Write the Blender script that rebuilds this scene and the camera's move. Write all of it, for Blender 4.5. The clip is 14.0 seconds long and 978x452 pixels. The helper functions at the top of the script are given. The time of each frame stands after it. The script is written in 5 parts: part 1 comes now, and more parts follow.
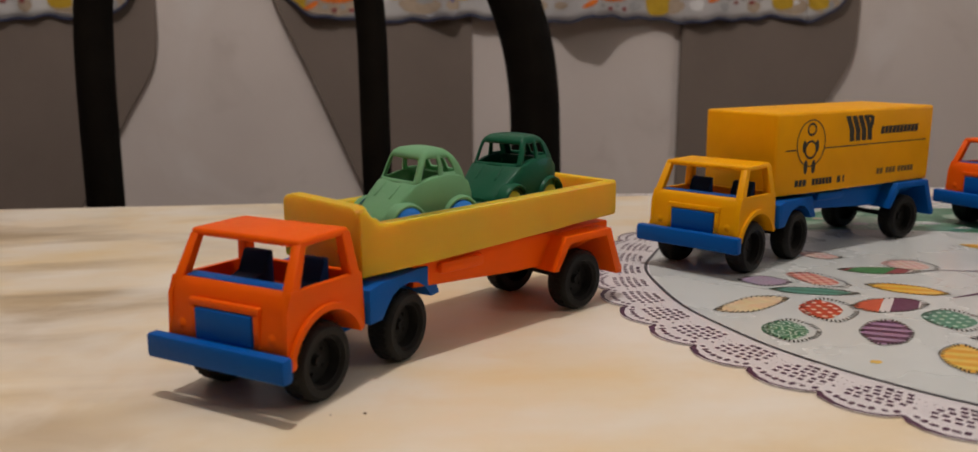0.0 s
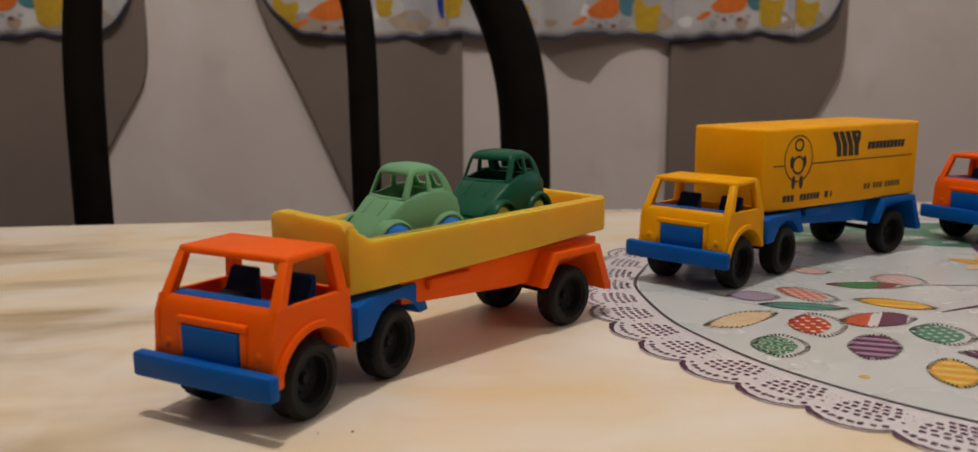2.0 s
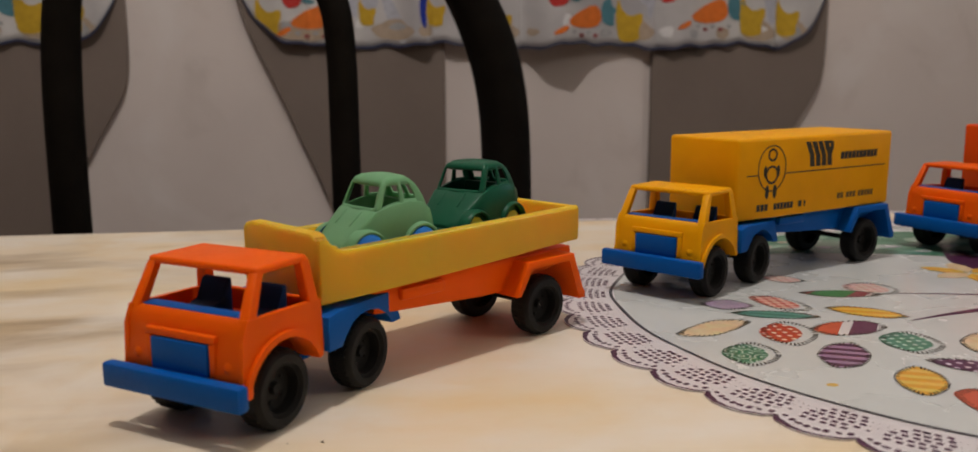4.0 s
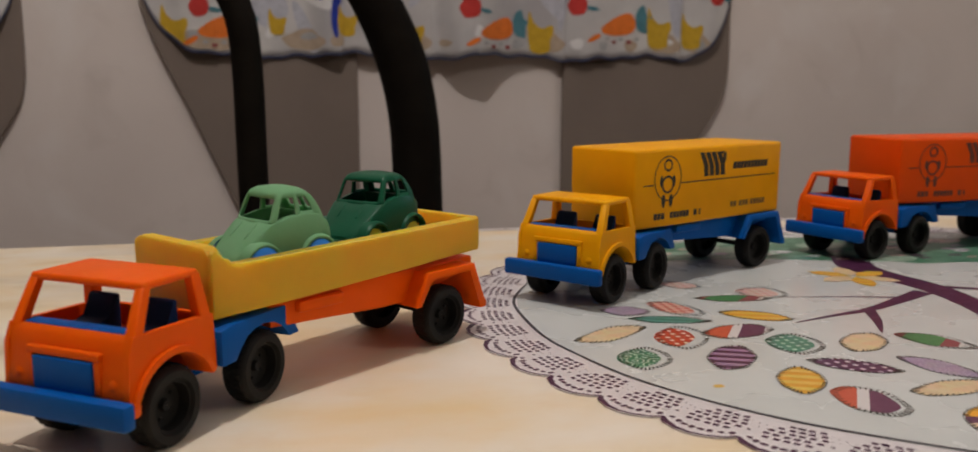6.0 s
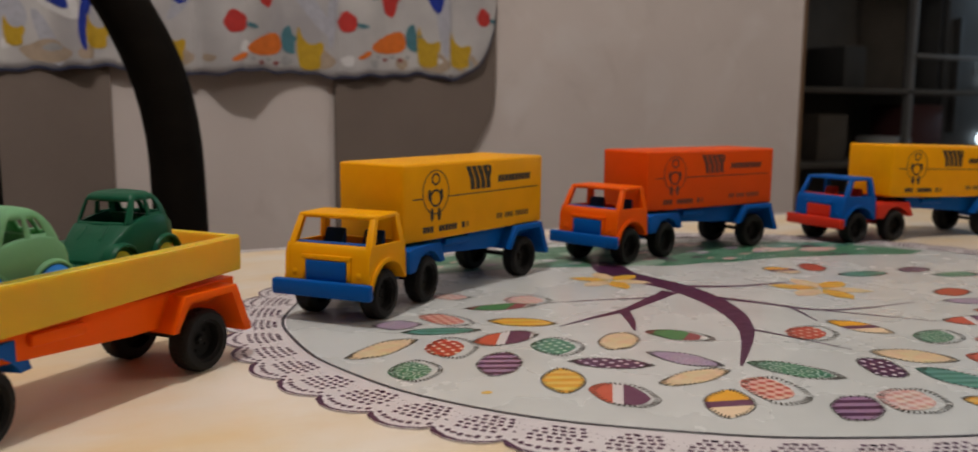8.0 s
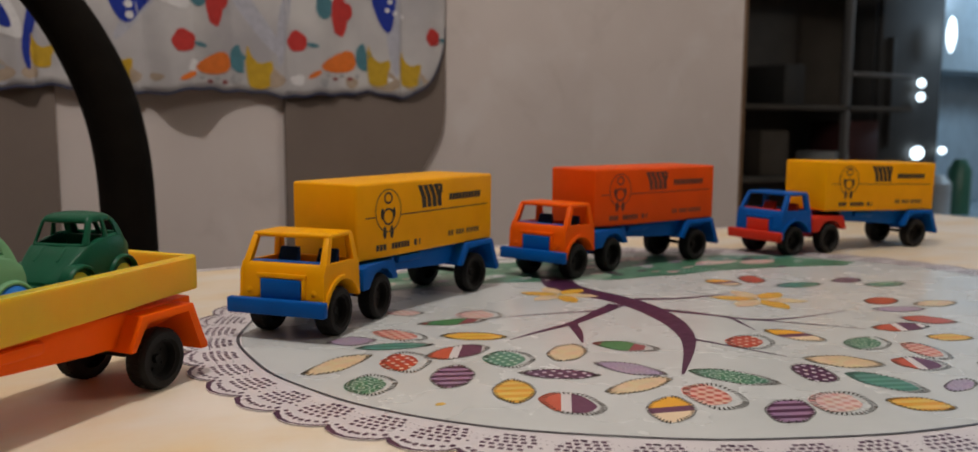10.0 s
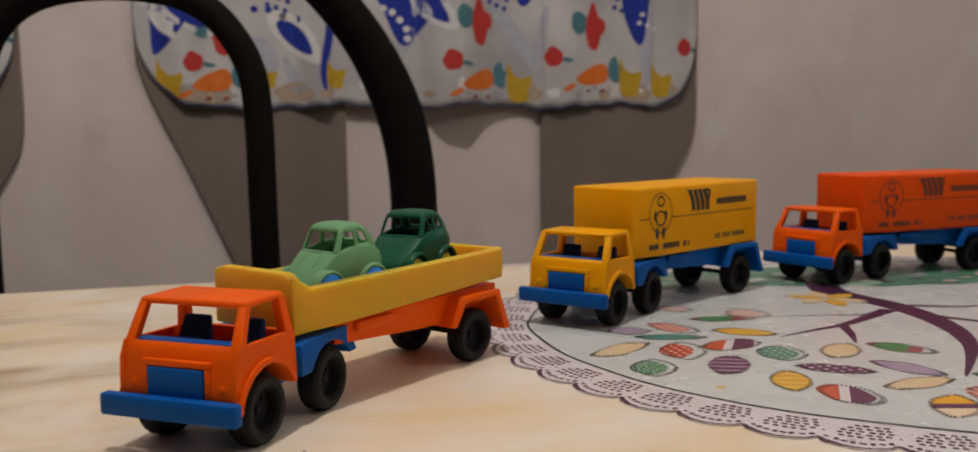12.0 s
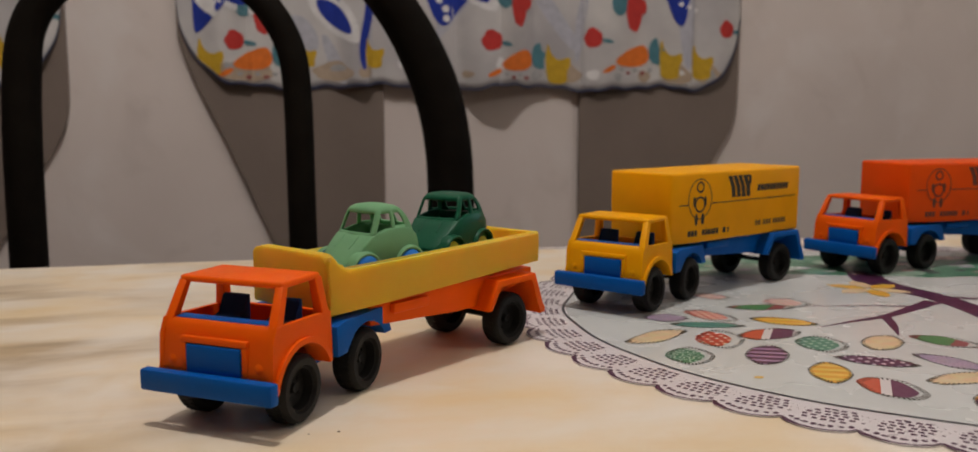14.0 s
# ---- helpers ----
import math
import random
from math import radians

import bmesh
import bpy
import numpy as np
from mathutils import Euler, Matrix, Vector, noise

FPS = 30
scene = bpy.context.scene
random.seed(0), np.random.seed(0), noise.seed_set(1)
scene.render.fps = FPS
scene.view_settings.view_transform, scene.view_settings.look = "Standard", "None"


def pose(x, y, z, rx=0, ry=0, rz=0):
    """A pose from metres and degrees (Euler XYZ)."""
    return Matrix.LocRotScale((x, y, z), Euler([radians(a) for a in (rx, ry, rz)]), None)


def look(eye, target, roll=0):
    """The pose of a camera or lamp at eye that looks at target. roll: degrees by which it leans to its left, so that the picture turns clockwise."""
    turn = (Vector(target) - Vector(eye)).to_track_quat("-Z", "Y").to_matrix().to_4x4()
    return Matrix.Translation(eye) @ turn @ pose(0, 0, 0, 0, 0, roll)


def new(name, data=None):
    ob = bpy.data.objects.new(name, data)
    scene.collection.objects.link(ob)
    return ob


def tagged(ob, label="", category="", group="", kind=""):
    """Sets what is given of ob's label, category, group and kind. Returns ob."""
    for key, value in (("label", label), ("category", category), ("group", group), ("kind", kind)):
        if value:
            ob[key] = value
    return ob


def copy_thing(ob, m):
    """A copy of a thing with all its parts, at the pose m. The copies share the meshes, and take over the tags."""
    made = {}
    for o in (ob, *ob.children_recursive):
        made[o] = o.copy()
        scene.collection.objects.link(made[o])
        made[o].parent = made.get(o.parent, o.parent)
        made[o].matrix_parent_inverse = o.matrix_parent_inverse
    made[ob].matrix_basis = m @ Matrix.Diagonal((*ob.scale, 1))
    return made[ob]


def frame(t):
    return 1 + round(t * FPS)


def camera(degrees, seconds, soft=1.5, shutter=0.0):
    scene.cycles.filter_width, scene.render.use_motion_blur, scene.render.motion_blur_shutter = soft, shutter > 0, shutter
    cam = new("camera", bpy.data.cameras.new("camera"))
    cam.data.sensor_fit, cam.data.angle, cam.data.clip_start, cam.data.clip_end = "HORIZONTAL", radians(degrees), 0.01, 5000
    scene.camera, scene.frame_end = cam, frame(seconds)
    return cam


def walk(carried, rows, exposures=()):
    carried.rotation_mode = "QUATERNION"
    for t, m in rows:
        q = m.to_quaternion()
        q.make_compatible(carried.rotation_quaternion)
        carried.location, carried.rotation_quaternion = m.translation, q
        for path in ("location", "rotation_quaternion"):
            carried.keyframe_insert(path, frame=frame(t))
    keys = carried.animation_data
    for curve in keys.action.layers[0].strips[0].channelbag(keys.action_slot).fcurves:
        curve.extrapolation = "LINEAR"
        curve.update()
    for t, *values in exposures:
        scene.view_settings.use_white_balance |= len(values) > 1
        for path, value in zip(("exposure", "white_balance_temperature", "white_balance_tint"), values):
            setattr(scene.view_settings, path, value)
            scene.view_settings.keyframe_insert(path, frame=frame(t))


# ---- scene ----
cam = camera(59.4, 14.0, soft=1.6, shutter=0.5)
cam.data.dof.use_dof, cam.data.dof.focus_distance, cam.data.dof.aperture_fstop = True, 0.34, 15.0
LAMP, ROOM, KITCHEN = 28.5, 22.0, 26.0
PATH = [
    (0, (0.029, -0.017, 0.1), (0.234, 1.932, -0.298), -0.2),
    (0.5, (0.029, -0.02, 0.102), (0.235, 1.93, -0.29), -0.1),
    (1, (0.029, -0.019, 0.101), (0.243, 1.933, -0.281), -0.1),
    (1.5, (0.03, -0.016, 0.101), (0.246, 1.937, -0.27), -0.2),
    (2, (0.03, -0.017, 0.1), (0.256, 1.938, -0.261), -0.3),
    (4.3, (0.037, -0.02, 0.101), (0.31, 1.932, -0.241), -0.1),
    (4.5, (0.04, -0.021, 0.101), (0.339, 1.926, -0.241), 0.0),
    (5, (0.041, -0.024, 0.101), (0.393, 1.916, -0.234), 0.0),
    (5.5, (0.041, -0.024, 0.102), (0.443, 1.907, -0.228), 0.2),
    (6, (0.042, -0.024, 0.102), (0.482, 1.901, -0.219), 0.1),
    (6.5, (0.043, -0.024, 0.102), (0.575, 1.879, -0.209), 0.0),
    (7, (0.043, -0.024, 0.102), (0.685, 1.846, -0.2), 0.3),
    (7.5, (0.045, -0.024, 0.102), (0.833, 1.791, -0.191), 0.4),
    (8, (0.048, -0.024, 0.1), (0.965, 1.732, -0.176), 0.4),
    (8.5, (0.05, -0.024, 0.101), (1.05, 1.687, -0.166), 0.3),
    (8.7, (0.047, -0.025, 0.102), (1.071, 1.672, -0.163), 0.5),
    (10.8, (0.037, -0.041, 0.102), (1.029, 1.683, -0.112), -0.1),
    (11, (0.03, -0.043, 0.103), (0.954, 1.718, -0.114), -0.2),
    (11.5, (0.012, -0.055, 0.1), (0.742, 1.796, -0.101), -0.4),
    (12, (0.006, -0.064, 0.102), (0.527, 1.855, -0.111), -0.7),
    (12.5, (0.006, -0.062, 0.103), (0.497, 1.863, -0.133), -0.1),
    (13, (0.007, -0.063, 0.102), (0.471, 1.867, -0.139), -0.0),
    (13.5, (0.007, -0.063, 0.102), (0.454, 1.871, -0.147), 0.0),
    (14, (0.006, -0.062, 0.103), (0.445, 1.872, -0.154), 0.0),
]
walk(cam, [(t, look(eye, target, roll)) for t, eye, target, roll in PATH])

# ---- world and light ----
world = bpy.data.worlds.new("night")
scene.world = world
world.use_nodes = True
world.node_tree.nodes["Background"].inputs[0].default_value = (0.5, 0.6, 0.9, 1)
world.node_tree.nodes["Background"].inputs[1].default_value = 0.01


def lamp(name, kind, place, energy, colour, size):
    data = bpy.data.lights.new(name, kind)
    data.energy, data.color = energy, colour
    if kind == "POINT":
        data.shadow_soft_size = size
    else:
        data.size = size
    ob = new(name, data)
    ob.matrix_world = place
    return ob


lamp("ceiling_lamp_light", "POINT", pose(-0.04, 0.17, 1.32), LAMP, (1.0, 0.92, 0.86), 0.03)
# Unseen second lamp, added to match the brighter wall on the right.
lamp("added_room_light", "POINT", pose(2.2, -0.5, 1.25), ROOM, (1.0, 0.90, 0.80), 0.12)
lamp("kitchen_lamp_light", "POINT", pose(5.1, 2.0, 0.9), KITCHEN, (0.55, 0.78, 1.0), 0.15)


# ---- materials ----
def material(name, colour, rough=0.5, metal=0.0, coat=0.0, sss=0.0, sss_radius=(1, 0.5, 0.2), spec=0.5,
             dark=None, scale=40.0, amount=0.5, bump=0.0, bump_scale=300.0, stretch=(1, 1, 1)):
    """A surface with two scales of variation: wide stains towards dark, and fine relief."""
    m = bpy.data.materials.new(name)
    m.use_nodes = True
    t = m.node_tree
    b = t.nodes["Principled BSDF"]
    b.inputs["Roughness"].default_value = rough
    b.inputs["Metallic"].default_value = metal
    b.inputs["Coat Weight"].default_value = coat
    b.inputs["Specular IOR Level"].default_value = spec
    if sss:
        b.inputs["Subsurface Weight"].default_value = sss
        b.inputs["Subsurface Radius"].default_value = sss_radius
        b.inputs["Subsurface Scale"].default_value = 0.004
    co = t.nodes.new("ShaderNodeTexCoord")
    mp = t.nodes.new("ShaderNodeMapping")
    mp.inputs["Scale"].default_value = stretch
    t.links.new(co.outputs["Object"], mp.inputs["Vector"])
    n1 = t.nodes.new("ShaderNodeTexNoise")
    n1.inputs["Scale"].default_value, n1.inputs["Detail"].default_value = scale, 6
    t.links.new(mp.outputs[0], n1.inputs["Vector"])
    ramp = t.nodes.new("ShaderNodeMapRange")
    ramp.inputs[1].default_value, ramp.inputs[2].default_value = 0.38, 0.68
    ramp.inputs[3].default_value, ramp.inputs[4].default_value = 0, amount
    t.links.new(n1.outputs["Fac"], ramp.inputs[0])
    mix = t.nodes.new("ShaderNodeMix")
    mix.data_type = "RGBA"
    mix.inputs[6].default_value = (*colour, 1)
    mix.inputs[7].default_value = (*(dark or [c * 0.7 for c in colour]), 1)
    t.links.new(ramp.outputs[0], mix.inputs[0])
    t.links.new(mix.outputs[2], b.inputs["Base Color"])
    n2 = t.nodes.new("ShaderNodeTexNoise")
    n2.inputs["Scale"].default_value, n2.inputs["Detail"].default_value = bump_scale, 4
    t.links.new(mp.outputs[0], n2.inputs["Vector"])
    rr = t.nodes.new("ShaderNodeMapRange")
    rr.inputs[3].default_value, rr.inputs[4].default_value = max(0.02, rough - 0.1), min(1, rough + 0.12)
    t.links.new(n2.outputs["Fac"], rr.inputs[0])
    t.links.new(rr.outputs[0], b.inputs["Roughness"])
    if bump:
        bp = t.nodes.new("ShaderNodeBump")
        bp.inputs["Strength"].default_value, bp.inputs["Distance"].default_value = bump, 0.0006
        t.links.new(n2.outputs["Fac"], bp.inputs["Height"])
        t.links.new(bp.outputs[0], b.inputs["Normal"])
    return m


def plastic(name, colour, sss=0.12, rough=0.45):
    return material(name, colour, rough, sss=sss, spec=0.14, scale=60, amount=0.35, dark=[c * 0.8 for c in colour], bump=0.12, bump_scale=500,
                    sss_radius=tuple(0.3 + c for c in colour))


def waxy(m, share):
    """Let light seep through a thin plastic wall."""
    t = m.node_tree
    b = t.nodes["Principled BSDF"]
    tr = t.nodes.new("ShaderNodeBsdfTranslucent")
    t.links.new(b.inputs["Base Color"].links[0].from_socket, tr.inputs["Color"])
    mix = t.nodes.new("ShaderNodeMixShader")
    mix.inputs[0].default_value = share
    t.links.new(b.outputs[0], mix.inputs[1])
    t.links.new(tr.outputs[0], mix.inputs[2])
    t.links.new(mix.outputs[0], t.nodes["Material Output"].inputs["Surface"])
    return m


def glow(name, colour, strength):
    m = bpy.data.materials.new(name)
    m.use_nodes = True
    b = m.node_tree.nodes["Principled BSDF"]
    b.inputs["Base Color"].default_value = (0, 0, 0, 1)
    b.inputs["Emission Color"].default_value = (*colour, 1)
    b.inputs["Emission Strength"].default_value = strength
    return m


ORANGE = plastic("orange_plastic", (0.88, 0.112, 0.0), sss=0.2)
ORANGE_BOX = plastic("red_orange_plastic", (0.78, 0.080, 0.001), sss=0.2)
YELLOW = plastic("yellow_plastic", (0.88, 0.385, 0.0))
BED = material("waxy_yellow_plastic", (0.95, 0.55, 0.050), 0.55, sss=0.8, spec=0.25, sss_radius=(2.5, 1.2, 0.15), scale=45, amount=0.7, dark=(0.90, 0.49, 0.040), bump=0.15, bump_scale=300)
waxy(BED, 0.25)
BLUE = plastic("blue_plastic", (0.0, 0.090, 0.38), sss=0.05)
NAVY = plastic("dark_blue_plastic", (0.006, 0.035, 0.13), sss=0.05)
RED = plastic("red_plastic", (0.62, 0.035, 0.015), sss=0.15)
BLACK = material("black_plastic", (0.007, 0.0065, 0.006), 0.6, spec=0.25, scale=90, bump=0.2, dark=(0.013, 0.012, 0.011))
LIGHT_GREEN = plastic("light_green_plastic", (0.22, 0.47, 0.25), sss=0.3)
waxy(LIGHT_GREEN, 0.25)
DARK_GREEN = plastic("dark_green_plastic", (0.009, 0.088, 0.046), sss=0.1, rough=0.32)
SKY = plastic("bright_blue_plastic", (0.03, 0.22, 0.75), sss=0.1)
LIME = plastic("lime_plastic", (0.50, 0.46, 0.02), sss=0.1)
INK = material("black_print", (0.015, 0.012, 0.008), 0.5, scale=900, amount=0.6, dark=(0.06, 0.045, 0.015))
FAINT_INK = material("faint_print", (0.10, 0.055, 0.008), 0.5, scale=900, amount=0.7, dark=(0.30, 0.15, 0.008))
RED_INK = material("worn_print_on_orange", (0.075, 0.018, 0.010), 0.5, scale=900, amount=0.8, dark=(0.22, 0.04, 0.012))
FAINT_RED = material("faint_print_on_orange", (0.20, 0.035, 0.012), 0.5, scale=900, amount=0.7, dark=(0.34, 0.05, 0.012))
# Unseen closing walls, toned down so that they bounce less light.
DIM_WALL = material("dim_unseen_wall", (0.34, 0.30, 0.27), 0.85, scale=3)
WALL = material("grey_wall_paint", (0.65, 0.585, 0.56), 0.85, scale=4.5, amount=0.6, dark=(0.56, 0.495, 0.47), bump=0.35, bump_scale=90)
# Tone of the shaded wall, painted on the shapes below each hanging.
SHADE_BOARD = material("taupe_wall_shade", (0.192, 0.152, 0.130), 0.8, scale=9, amount=0.5, dark=(0.158, 0.125, 0.106), bump=0.2, bump_scale=160)


def stained(m, scale, low, high, tint, share):
    """Faint blotches of another tint laid over a surface."""
    t = m.node_tree
    b = t.nodes["Principled BSDF"]
    was = b.inputs["Base Color"].links[0].from_socket
    co = t.nodes.new("ShaderNodeTexCoord")
    n = t.nodes.new("ShaderNodeTexNoise")
    n.inputs["Scale"].default_value, n.inputs["Detail"].default_value, n.inputs["Distortion"].default_value = scale, 9, 0.6
    t.links.new(co.outputs["Object"], n.inputs["Vector"])
    r = t.nodes.new("ShaderNodeMapRange")
    r.inputs[1].default_value, r.inputs[2].default_value, r.inputs[4].default_value = low, high, share
    t.links.new(n.outputs["Fac"], r.inputs[0])
    mix = t.nodes.new("ShaderNodeMix")
    mix.data_type = "RGBA"
    t.links.new(r.outputs[0], mix.inputs[0])
    t.links.new(was, mix.inputs[6])
    mix.inputs[7].default_value = (*tint, 1)
    t.links.new(mix.outputs[2], b.inputs["Base Color"])
    return m


stained(WALL, 13.0, 0.60, 0.76, (0.42, 0.36, 0.33), 0.28)
stained(WALL, 7.0, 0.56, 0.70, (0.70, 0.66, 0.65), 0.5)
# Unseen ceiling, its tone raised to bounce more lamp light.
CEILING = material("ceiling_paint", (0.80, 0.79, 0.77), 0.9, scale=3)
FLOOR = material("floor_tile", (0.22, 0.17, 0.13), 0.5, scale=6)
WOOD = material("door_wood", (0.16, 0.09, 0.045), 0.5, scale=14, stretch=(8, 8, 1), bump=0.2)
CHAIR = material("black_chair_tube", (0.006, 0.0045, 0.0035), 0.75, spec=0.06, scale=40, dark=(0.011, 0.009, 0.007), bump=0.1, bump_scale=260)
PAPER = material("pale_mint_print", (0.60, 0.625, 0.62), 0.26, scale=26, amount=0.6, dark=(0.535, 0.56, 0.555), bump=0.10, bump_scale=24)
LACE = material("pale_lilac_print", (0.68, 0.645, 0.66), 0.30, scale=55, amount=0.4, dark=(0.62, 0.57, 0.60), bump=0.05, bump_scale=140)
PURPLE = material("dark_purple_print", (0.060, 0.014, 0.050), 0.35, scale=200, amount=0.5, dark=(0.10, 0.034, 0.085))
LINE = material("charcoal_line", (0.05, 0.048, 0.06), 0.4, scale=300, amount=0.6, dark=(0.12, 0.115, 0.13))
GRASS = material("green_print", (0.055, 0.18, 0.10), 0.35, scale=60, amount=0.8, dark=(0.14, 0.30, 0.21))
GRASS_PALE = material("pale_green_print", (0.26, 0.40, 0.30), 0.35, scale=60, amount=0.7, dark=(0.38, 0.47, 0.40))
FABRIC = material("white_cotton", (0.57, 0.555, 0.55), 0.9, scale=8, amount=0.9, dark=(0.35, 0.335, 0.355), bump=0.5, bump_scale=900)
TRIM = material("blue_edging", (0.035, 0.045, 0.10), 0.85, scale=90)


def printed(name, ground, ink, kind, scale):
    """A leaf printed with stripes, bands, dots, checks or curls of ink on its ground, along the leaf's own axes."""
    m = bpy.data.materials.new(name)
    m.use_nodes = True
    t = m.node_tree
    b = t.nodes["Principled BSDF"]
    b.inputs["Roughness"].default_value = 0.32
    co = t.nodes.new("ShaderNodeTexCoord")
    mp = t.nodes.new("ShaderNodeMapping")
    t.links.new(co.outputs["Object"], mp.inputs["Vector"])
    mp.inputs["Scale"].default_value = (scale, scale, 0)

    def wave(direction):
        w = t.nodes.new("ShaderNodeTexWave")
        w.bands_direction = direction
        w.inputs["Scale"].default_value, w.inputs["Distortion"].default_value = 1, 0.4
        t.links.new(mp.outputs[0], w.inputs["Vector"])
        return w.outputs["Fac"]

    if kind == "stripes":
        mp.inputs["Rotation"].default_value = (0, 0, 0.42)
        fac, low, high = wave("Y"), 0.45, 0.6
    elif kind == "checks":
        mul = t.nodes.new("ShaderNodeMath")
        mul.operation = "ADD"
        t.links.new(wave("X"), mul.inputs[0])
        t.links.new(wave("Y"), mul.inputs[1])
        fac, low, high = mul.outputs[0], 0.7, 1.6
    elif kind == "dots":
        v = t.nodes.new("ShaderNodeTexVoronoi")
        v.voronoi_dimensions = "2D"
        v.inputs["Scale"].default_value, v.inputs["Randomness"].default_value = 1, 0.15
        t.links.new(mp.outputs[0], v.inputs["Vector"])
        fac, low, high = v.outputs["Distance"], 0.27, 0.20
    elif kind == "curls":
        v = t.nodes.new("ShaderNodeTexVoronoi")
        v.voronoi_dimensions = "2D"
        v.inputs["Scale"].default_value = 0.6
        t.links.new(mp.outputs[0], v.inputs["Vector"])
        w = t.nodes.new("ShaderNodeMath")
        w.operation = "PINGPONG"
        w.inputs[1].default_value = 0.16
        t.links.new(v.outputs["Distance"], w.inputs[0])
        fac, low, high = w.outputs[0], 0.10, 0.15
    else:
        n = t.nodes.new("ShaderNodeTexNoise")
        n.inputs["Scale"].default_value = 1
        t.links.new(mp.outputs[0], n.inputs["Vector"])
        fac, low, high = n.outputs["Fac"], 0.4, 0.7
    r = t.nodes.new("ShaderNodeMapRange")
    r.inputs[1].default_value, r.inputs[2].default_value = low, high
    t.links.new(fac, r.inputs[0])
    mix = t.nodes.new("ShaderNodeMix")
    mix.data_type = "RGBA"
    mix.inputs[6].default_value, mix.inputs[7].default_value = (*ground, 1), (*ink, 1)
    t.links.new(r.outputs[0], mix.inputs[0])
    wash = t.nodes.new("ShaderNodeTexNoise")
    wash.inputs["Scale"].default_value = 140
    t.links.new(co.outputs["Object"], wash.inputs["Vector"])
    out = t.nodes.new("ShaderNodeMix")
    out.data_type = "RGBA"
    out.blend_type = "MULTIPLY"
    out.inputs[0].default_value = 0.35
    t.links.new(mix.outputs[2], out.inputs[6])
    t.links.new(wash.outputs["Color"], out.inputs[7])
    t.links.new(out.outputs[2], b.inputs["Base Color"])
    return m


def banded(name, bands, turn, scale):
    """A leaf printed in broad plain bands along one direction."""
    m = material(name, (0.5, 0.5, 0.5), 0.34, scale=140)
    t = m.node_tree
    co = t.nodes.new("ShaderNodeTexCoord")
    mp = t.nodes.new("ShaderNodeMapping")
    mp.inputs["Scale"].default_value, mp.inputs["Rotation"].default_value, mp.inputs["Location"].default_value = (scale, scale, 0), (0, 0, turn), (0.5, 0, 0)
    t.links.new(co.outputs["Object"], mp.inputs["Vector"])
    pt = t.nodes.new("ShaderNodeSeparateXYZ")
    t.links.new(mp.outputs[0], pt.inputs[0])
    ramp = t.nodes.new("ShaderNodeValToRGB")
    ramp.color_ramp.interpolation = "CONSTANT"
    while len(ramp.color_ramp.elements) < len(bands):
        ramp.color_ramp.elements.new(0.99)
    for e, (at, c) in zip(ramp.color_ramp.elements, bands):
        e.position, e.color = at, (*c, 1)
    t.links.new(pt.outputs[0], ramp.inputs[0])
    t.links.new(ramp.outputs[0], t.nodes["Principled BSDF"].inputs["Base Color"])
    return m


CREAM_LEAF = printed("cream_leaf", (0.85, 0.66, 0.42), (0.80, 0.58, 0.36), "plain", 200)
RED_DOTS = printed("red_dotted_leaf", (0.58, 0.07, 0.03), (0.85, 0.7, 0.6), "dots", 230)
GREEN_CURLS = printed("green_curled_leaf", (0.05, 0.22, 0.12), (0.62, 0.72, 0.64), "curls", 250)
GREEN_DOTS = printed("green_dotted_leaf", (0.07, 0.26, 0.17), (0.55, 0.7, 0.62), "dots", 250)
PURPLE_STRIPES = printed("purple_striped_leaf", (0.10, 0.03, 0.085), (0.40, 0.24, 0.40), "stripes", 52)
YELLOW_STRIPES = printed("yellow_striped_leaf", (0.84, 0.40, 0.02), (0.88, 0.58, 0.12), "stripes", 50)
PURPLE_DOTS = printed("purple_dotted_leaf", (0.10, 0.03, 0.09), (0.72, 0.62, 0.72), "dots", 230)
LILAC_LEAF = printed("lilac_leaf", (0.42, 0.32, 0.46), (0.58, 0.48, 0.6), "curls", 300)
RED_CHECKS = printed("red_checked_leaf", (0.86, 0.55, 0.46), (0.60, 0.08, 0.05), "checks", 75)
PINK_CHECKS = printed("pink_checked_leaf", (0.82, 0.66, 0.62), (0.72, 0.36, 0.32), "checks", 75)
TEAL_STRIPES = printed("teal_striped_leaf", (0.06, 0.24, 0.18), (0.16, 0.36, 0.30), "stripes", 60)
BANDS = banded("red_white_and_purple_banded_leaf", ((0, (0.56, 0.10, 0.05)), (0.40, (0.66, 0.62, 0.62)), (0.52, (0.13, 0.04, 0.09)), (0.82, (0.66, 0.62, 0.62))), 0.62, 32)
OCHRE_BANDS = banded("ochre_and_purple_banded_leaf", ((0, (0.80, 0.62, 0.42)), (0.36, (0.13, 0.04, 0.09)), (0.60, (0.82, 0.40, 0.03))), 0.30 - math.pi / 2, 44)
GREEN_BANDS = banded("green_and_wine_banded_leaf", ((0, (0.30, 0.06, 0.06)), (0.18, (0.07, 0.22, 0.08)), (0.62, (0.28, 0.07, 0.08)), (0.80, (0.62, 0.58, 0.56))), 0.9, 30)
RED_LEAF = printed("red_leaf", (0.55, 0.09, 0.05), (0.68, 0.2, 0.12), "dots", 230)


